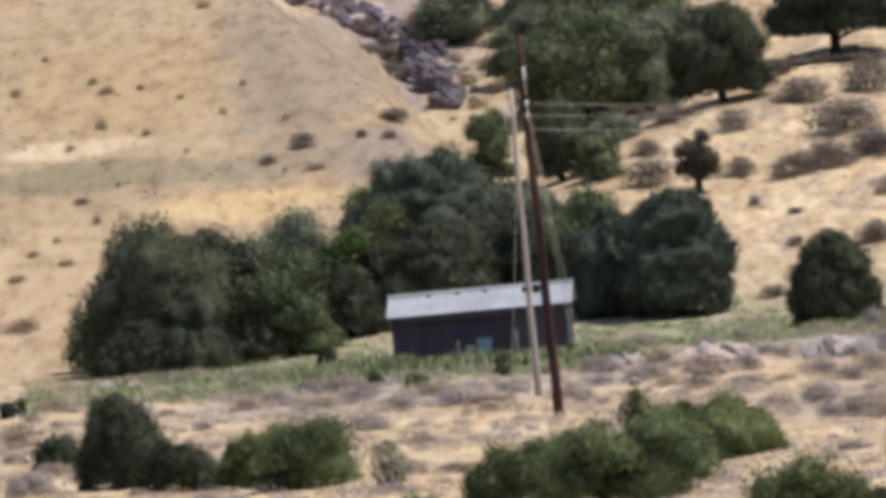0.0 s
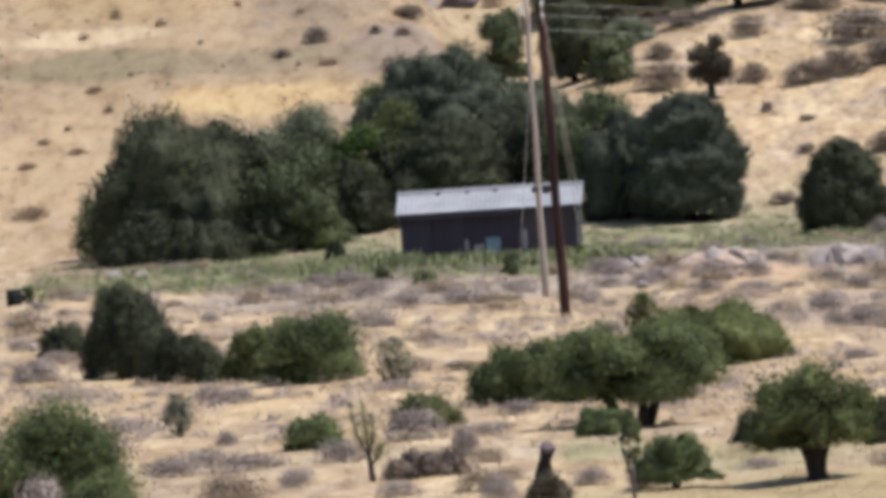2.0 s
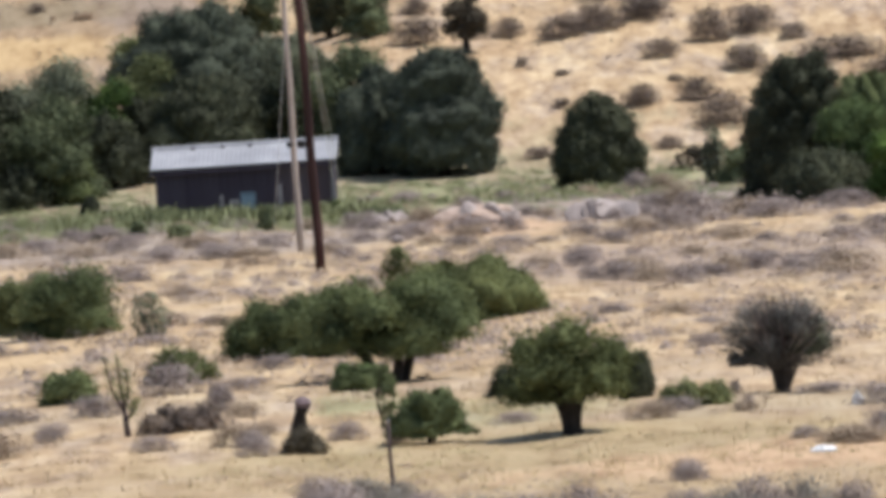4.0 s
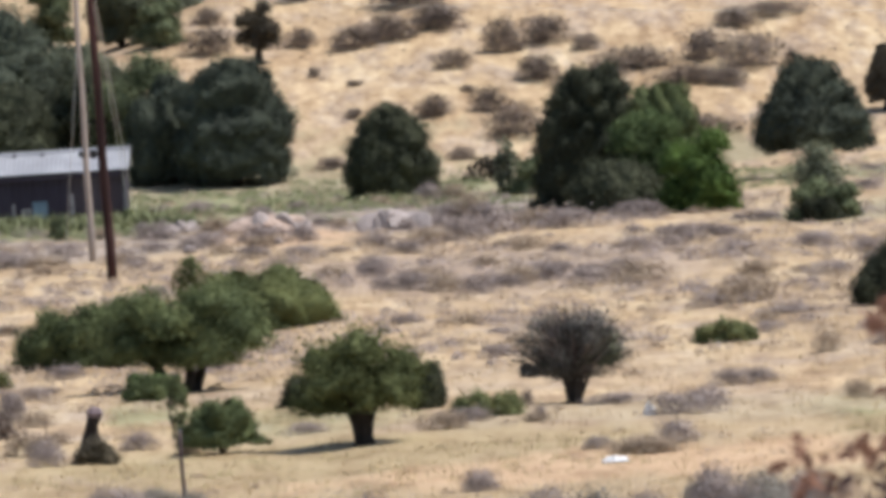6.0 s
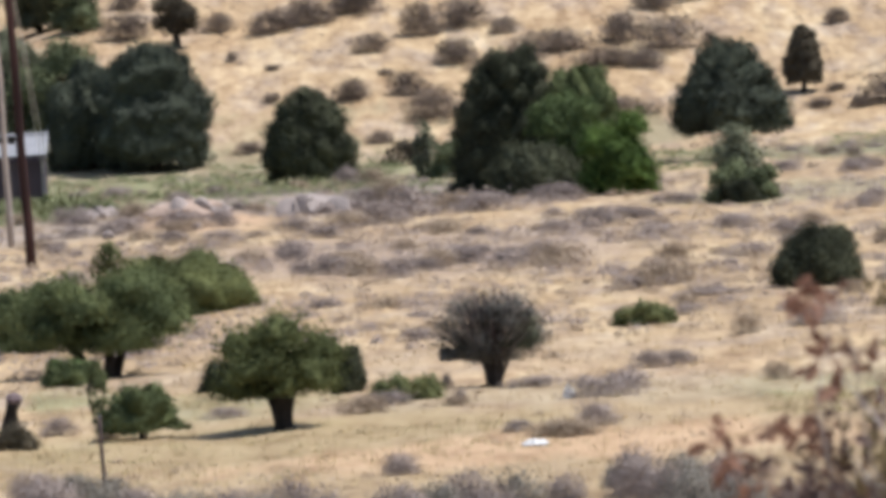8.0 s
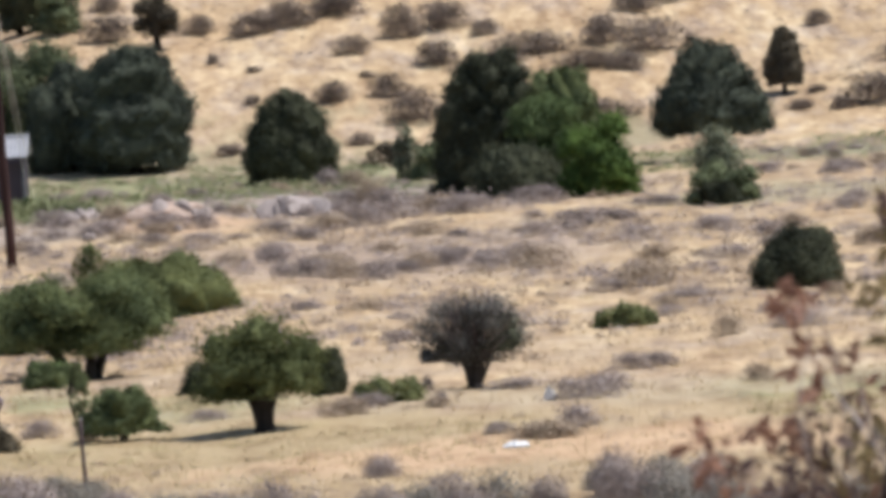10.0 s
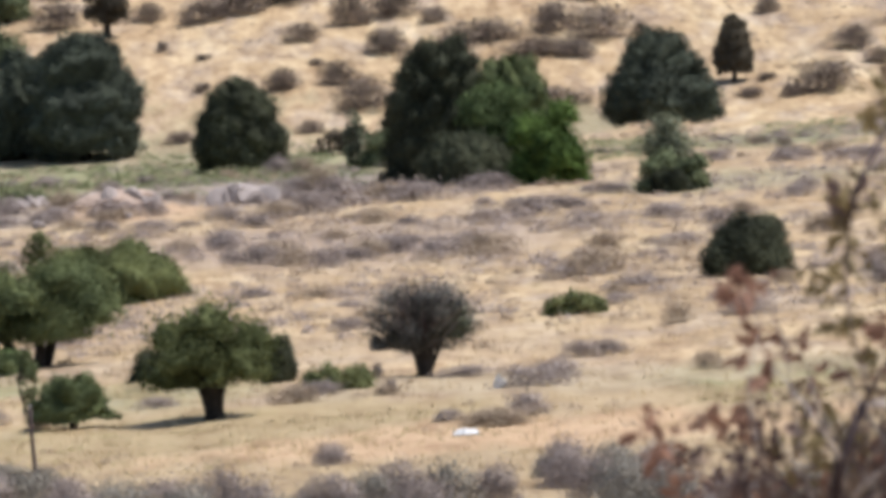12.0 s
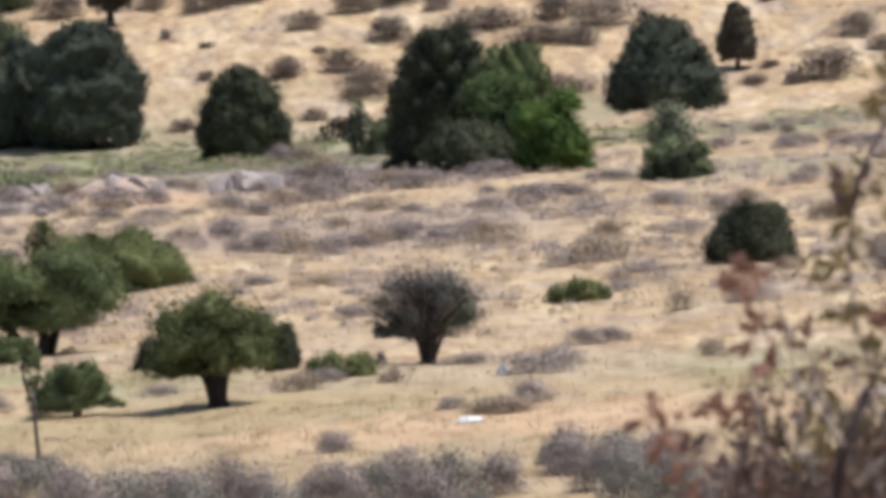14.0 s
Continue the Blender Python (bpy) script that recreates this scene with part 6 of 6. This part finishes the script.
def dry_bush(x, y):
    ob = root("dry_oak_bush", x, y, "dry oak bush with curled reddish-brown dead leaves", "bush", sink=0.02)
    o = ob.location

    def branch(points, radii, mat):
        s = Shape()
        pts = [Vector(p) - o for p in points]
        fine, rr = [], []
        for i in range(len(pts) - 1):
            for j in range(4):
                t = j / 4
                a, b = pts[max(i - 1, 0)], pts[min(i + 2, len(pts) - 1)]
                p = pts[i] * (1 - t) + pts[i + 1] * t
                fine.append(p + (pts[i] - a - b + pts[i + 1]) * 0.12 * t * (1 - t) * 2)
                rr.append(radii[i] * (1 - t) + radii[i + 1] * t)
        s.tube(fine + [pts[-1]], rr + [radii[-1]], 8)
        part("branch", s.mesh("branch", True), mat, ob)

    branch([(1.21, 15.10, 7.08), (1.24, 15.10, 7.95), (1.25, 15.15, 8.11), (1.27, 15.10, 8.21), (1.32, 15.15, 8.31)], [0.0147, 0.012, 0.0107, 0.0094, 0.008], M_STEM)
    branch([(1.33, 15.20, 8.30), (1.41, 15.30, 8.31), (1.45, 15.10, 8.35), (1.54, 15.10, 8.39)], [0.006, 0.0047, 0.004, 0.0027], M_GREYBARK)
    branch([(1.33, 15.10, 8.31), (1.39, 15.10, 8.29), (1.47, 15.10, 8.25)], [0.004, 0.0033, 0.0027], M_GREYBARK)
    branch([(1.30, 15.10, 7.08), (1.43, 15.10, 7.99), (1.43, 15.10, 8.21), (1.39, 15.10, 8.35), (1.50, 15.10, 8.44)], [0.012, 0.0094, 0.0074, 0.0054, 0.0033], M_STEM)
    branch([(1.33, 15.10, 8.31), (1.30, 15.10, 8.46), (1.31, 15.20, 8.58), (1.32, 15.10, 8.67), (1.35, 15.10, 8.74), (1.41, 15.30, 8.80), (1.43, 15.10, 8.88)], [0.002, 0.002, 0.0027, 0.0047, 0.006, 0.0054, 0.0033], M_STEM)
    branch([(1.20, 15.15, 8.92), (1.27, 15.15, 8.95), (1.36, 15.20, 8.98), (1.42, 15.10, 8.99), (1.51, 15.30, 8.96), (1.57, 15.10, 8.91)], [0.0013, 0.002, 0.0027, 0.0027, 0.0033, 0.0033], M_STEM)
    branch([(1.57, 15.10, 8.91), (1.58, 15.10, 8.69), (1.50, 15.10, 8.43)], [0.0033, 0.0047, 0.0054], M_STEM)
    branch([(1.41, 15.30, 8.31), (1.40, 15.30, 8.43), (1.42, 15.30, 8.54), (1.44, 15.10, 8.65), (1.50, 15.10, 8.72)], [0.004, 0.004, 0.0033, 0.0027, 0.002], M_GREYBARK)
    branch([(1.25, 15.10, 8.11), (1.13, 15.10, 8.20), (1.04, 15.15, 8.25), (0.94, 15.20, 8.22)], [0.0047, 0.0027, 0.0017, 0.0013], M_STEM)
    branch([(1.19, 15.30, 8.15), (1.12, 15.10, 8.27), (1.11, 15.15, 8.32)], [0.0033, 0.0027, 0.002], M_STEM)
    branch([(1.13, 15.10, 8.20), (1.11, 15.10, 8.35), (1.14, 15.15, 8.45), (1.12, 15.10, 8.53)], [0.002, 0.0013, 0.0013, 0.001], M_GREYBARK)
    branch([(1.21, 15.10, 8.14), (1.19, 15.10, 8.31), (1.18, 15.10, 8.43), (1.16, 15.15, 8.49)], [0.0023, 0.0017, 0.0013, 0.001], M_GREYBARK)
    branch([(1.27, 15.10, 8.21), (1.22, 15.10, 8.30), (1.17, 15.30, 8.38)], [0.004, 0.0027, 0.0013], M_GREYBARK)
    branch([(1.43, 15.10, 8.21), (1.34, 15.10, 8.19), (1.28, 15.10, 8.14)], [0.004, 0.0033, 0.002], M_GREYBARK)
    branch([(1.32, 15.15, 8.31), (1.37, 15.10, 8.39), (1.42, 15.10, 8.40), (1.49, 15.10, 8.39)], [0.0047, 0.004, 0.0033, 0.002], M_STEM)

    kinds = {k: [oak_leaf("leaf", i + q) for i in range(3)] for q, k in ((0, "dead"), (10, "olive"), (20, "dull"), (30, "umber"))}
    mats = {"dead": M_DEAD, "olive": M_DRYGREEN, "dull": M_DULL, "umber": M_UMBER}
    rng = np.random.RandomState(77)

    spots = []

    def cluster(at, spread, count, kind):
        """Leaves a little behind the branches; the drab ones are thin."""
        at = EYE + (Vector(at) - EYE) * 1.016
        count = count if kind in ("dead", "olive") else math.ceil(count * 0.65)
        spots.append((at, spread, count, kind))
        for _ in range(count):
            me = kinds[kind][rng.randint(3)]
            p = part("leaf", me, mats[kind], ob)
            p.location = Vector(at) - o + Vector(rng.normal(0, 1, 3) * (spread * 0.6, spread * 1.5, spread * 0.6))
            p.rotation_euler = (rng.uniform(0, 6.3), rng.uniform(0, 6.3), rng.uniform(0, 6.3))
            p.scale = (rng.uniform(0.024, 0.050),) * 3

    cluster((1.12, 15.20, 8.52), 0.035, 12, "dead")
    cluster((1.11, 15.20, 8.55), 0.018, 4, "dead")
    cluster((1.15, 15.20, 8.44), 0.025, 6, "dead")
    cluster((1.19, 15.20, 8.41), 0.030, 8, "dead")
    cluster((1.11, 15.20, 8.40), 0.008, 2, "dead")
    cluster((1.05, 15.20, 8.29), 0.025, 5, "dead")
    cluster((1.10, 15.20, 8.31), 0.035, 6, "dead")
    cluster((0.95, 15.20, 8.23), 0.035, 5, "dead")
    cluster((1.00, 15.20, 8.18), 0.030, 3, "dead")
    cluster((1.06, 15.20, 8.17), 0.040, 5, "dead")
    cluster((1.14, 15.20, 8.16), 0.050, 6, "dead")
    cluster((1.22, 15.20, 8.17), 0.060, 6, "dead")
    cluster((1.40, 15.20, 8.37), 0.060, 14, "dead")
    cluster((1.47, 15.20, 8.39), 0.040, 8, "dead")
    cluster((1.33, 15.20, 8.23), 0.040, 10, "dead")
    cluster((1.43, 15.20, 8.45), 0.050, 10, "dead")
    cluster((1.23, 15.20, 8.36), 0.030, 5, "dead")
    cluster((1.37, 15.20, 8.43), 0.040, 6, "dead")
    cluster((1.44, 15.20, 8.89), 0.055, 16, "olive")
    cluster((1.39, 15.20, 8.85), 0.040, 6, "olive")
    cluster((1.47, 15.20, 8.83), 0.050, 9, "olive")
    cluster((1.31, 15.20, 8.67), 0.026, 10, "olive")
    cluster((1.31, 15.20, 8.61), 0.025, 6, "olive")
    cluster((1.28, 15.20, 8.52), 0.045, 14, "olive")
    cluster((1.29, 15.20, 8.44), 0.025, 6, "olive")
    cluster((1.22, 15.20, 8.22), 0.060, 12, "olive")
    cluster((1.29, 15.20, 8.25), 0.050, 8, "olive")
    cluster((1.47, 15.20, 8.53), 0.050, 10, "olive")
    cluster((1.39, 15.20, 8.66), 0.040, 6, "olive")
    cluster((1.47, 15.20, 8.75), 0.040, 6, "olive")
    cluster((1.42, 15.20, 8.59), 0.060, 12, "olive")
    cluster((1.33, 15.20, 8.37), 0.040, 6, "olive")
    cluster((1.42, 15.20, 8.31), 0.060, 18, "dull")
    cluster((1.37, 15.20, 8.19), 0.080, 20, "dull")
    cluster((1.44, 15.20, 8.24), 0.060, 10, "dull")
    cluster((1.29, 15.20, 8.15), 0.070, 14, "dull")
    cluster((1.19, 15.20, 8.14), 0.060, 10, "dull")
    cluster((1.08, 15.20, 8.16), 0.045, 12, "umber")
    cluster((1.14, 15.20, 8.18), 0.040, 8, "umber")
    cluster((1.19, 15.20, 8.13), 0.045, 10, "umber")
    cluster((1.31, 15.20, 8.13), 0.050, 14, "umber")
    cluster((1.36, 15.20, 8.21), 0.045, 14, "umber")
    cluster((1.42, 15.20, 8.29), 0.050, 16, "umber")
    cluster((1.45, 15.20, 8.18), 0.060, 6, "umber")
    cluster((1.14, 15.20, 8.27), 0.025, 4, "umber")
    cluster((1.31, 15.20, 8.69), 0.022, 8, "umber")
    cluster((1.30, 15.20, 8.64), 0.016, 5, "umber")
    cluster((1.49, 15.20, 8.55), 0.040, 8, "umber")
    cluster((1.46, 15.20, 8.35), 0.040, 12, "umber")
    cluster((1.45, 15.20, 8.90), 0.060, 14, "dull")
    cluster((1.50, 15.20, 8.84), 0.050, 12, "dull")
    cluster((1.41, 15.20, 8.62), 0.050, 9, "dull")
    cluster((1.48, 15.20, 8.65), 0.050, 10, "dull")
    cluster((1.43, 15.20, 8.55), 0.060, 10, "dull")
    cluster((1.11, 15.20, 8.11), 0.040, 6, "dull")
    cluster((1.36, 15.20, 8.31), 0.040, 8, "dull")
    cluster((1.43, 15.20, 8.84), 0.040, 8, "olive")
    cluster((1.21, 15.20, 8.17), 0.040, 6, "olive")
    cluster((1.05, 15.20, 8.17), 0.050, 12, "umber")
    cluster((1.11, 15.20, 8.19), 0.040, 9, "umber")
    cluster((1.13, 15.20, 8.14), 0.060, 12, "umber")
    cluster((1.43, 15.20, 8.22), 0.060, 16, "umber")
    cluster((1.23, 15.20, 8.11), 0.050, 10, "umber")
    cluster((1.20, 15.20, 8.24), 0.060, 12, "olive")
    cluster((1.33, 15.20, 8.14), 0.040, 6, "dead")
    cluster((1.39, 15.20, 8.14), 0.060, 12, "umber")
    cluster((1.45, 15.20, 8.37), 0.050, 10, "umber")
    cluster((1.08, 15.20, 8.27), 0.040, 7, "dead")
    cluster((1.34, 15.20, 8.10), 0.070, 12, "dull")
    cluster((1.17, 15.20, 8.11), 0.070, 12, "umber")
    cluster((0.96, 15.20, 8.25), 0.035, 7, "dead")
    cluster((0.93, 15.20, 8.30), 0.020, 4, "dead")
    cluster((1.11, 15.20, 8.25), 0.050, 10, "umber")
    cluster((1.20, 15.20, 8.28), 0.060, 12, "umber")
    cluster((1.27, 15.20, 8.31), 0.060, 12, "dull")
    cluster((0.98, 15.20, 8.23), 0.030, 5, "umber")

    # the many small leaves between the larger ones
    for kind, mat in mats.items():
        pts = np.vstack([np.array(a) - np.array(o) + rng.normal(0, 1, (k * 3, 3)) * (w * 0.8, w * 1.5, w * 0.8) for a, w, k, q in spots if q == kind])
        tagged(part("leaf_rest", leaf_mesh("leaf_rest", pts, rng.normal(0, 1, pts.shape), 0.010, rng, slim=0.6, soft=0.0), mat, ob), kind="stuff")

    # fine bare twigs low in the bush
    forms = []
    for q in range(6):
        s = Shape()
        s.tube([(0, 0, 0), (rng.normal(0, 0.06), rng.normal(0, 0.06), 0.35), (rng.normal(0, 0.1), rng.normal(0, 0.1), 0.7), (0, 0, 1)], [0.016, 0.014, 0.011, 0.006], 5)
        me = s.mesh("twig", True)
        me.materials.append(M_STEM if q % 2 else M_GREYBARK)
        forms.append(me)
    for q in range(130):
        p = part("twig", forms[q % 6], M_BARK, ob)
        p.location = Vector((1.38, 15.30, 8.08)) - o + Vector((rng.normal(0, 0.085), rng.normal(0, 0.12), rng.uniform(-0.15, 0.14)))
        p.rotation_euler = (rng.normal(0, 0.6), rng.normal(0, 0.7), rng.uniform(0, 6.3))
        p.scale = (rng.uniform(0.10, 0.24),) * 3


dry_bush(1.12, 15.2)
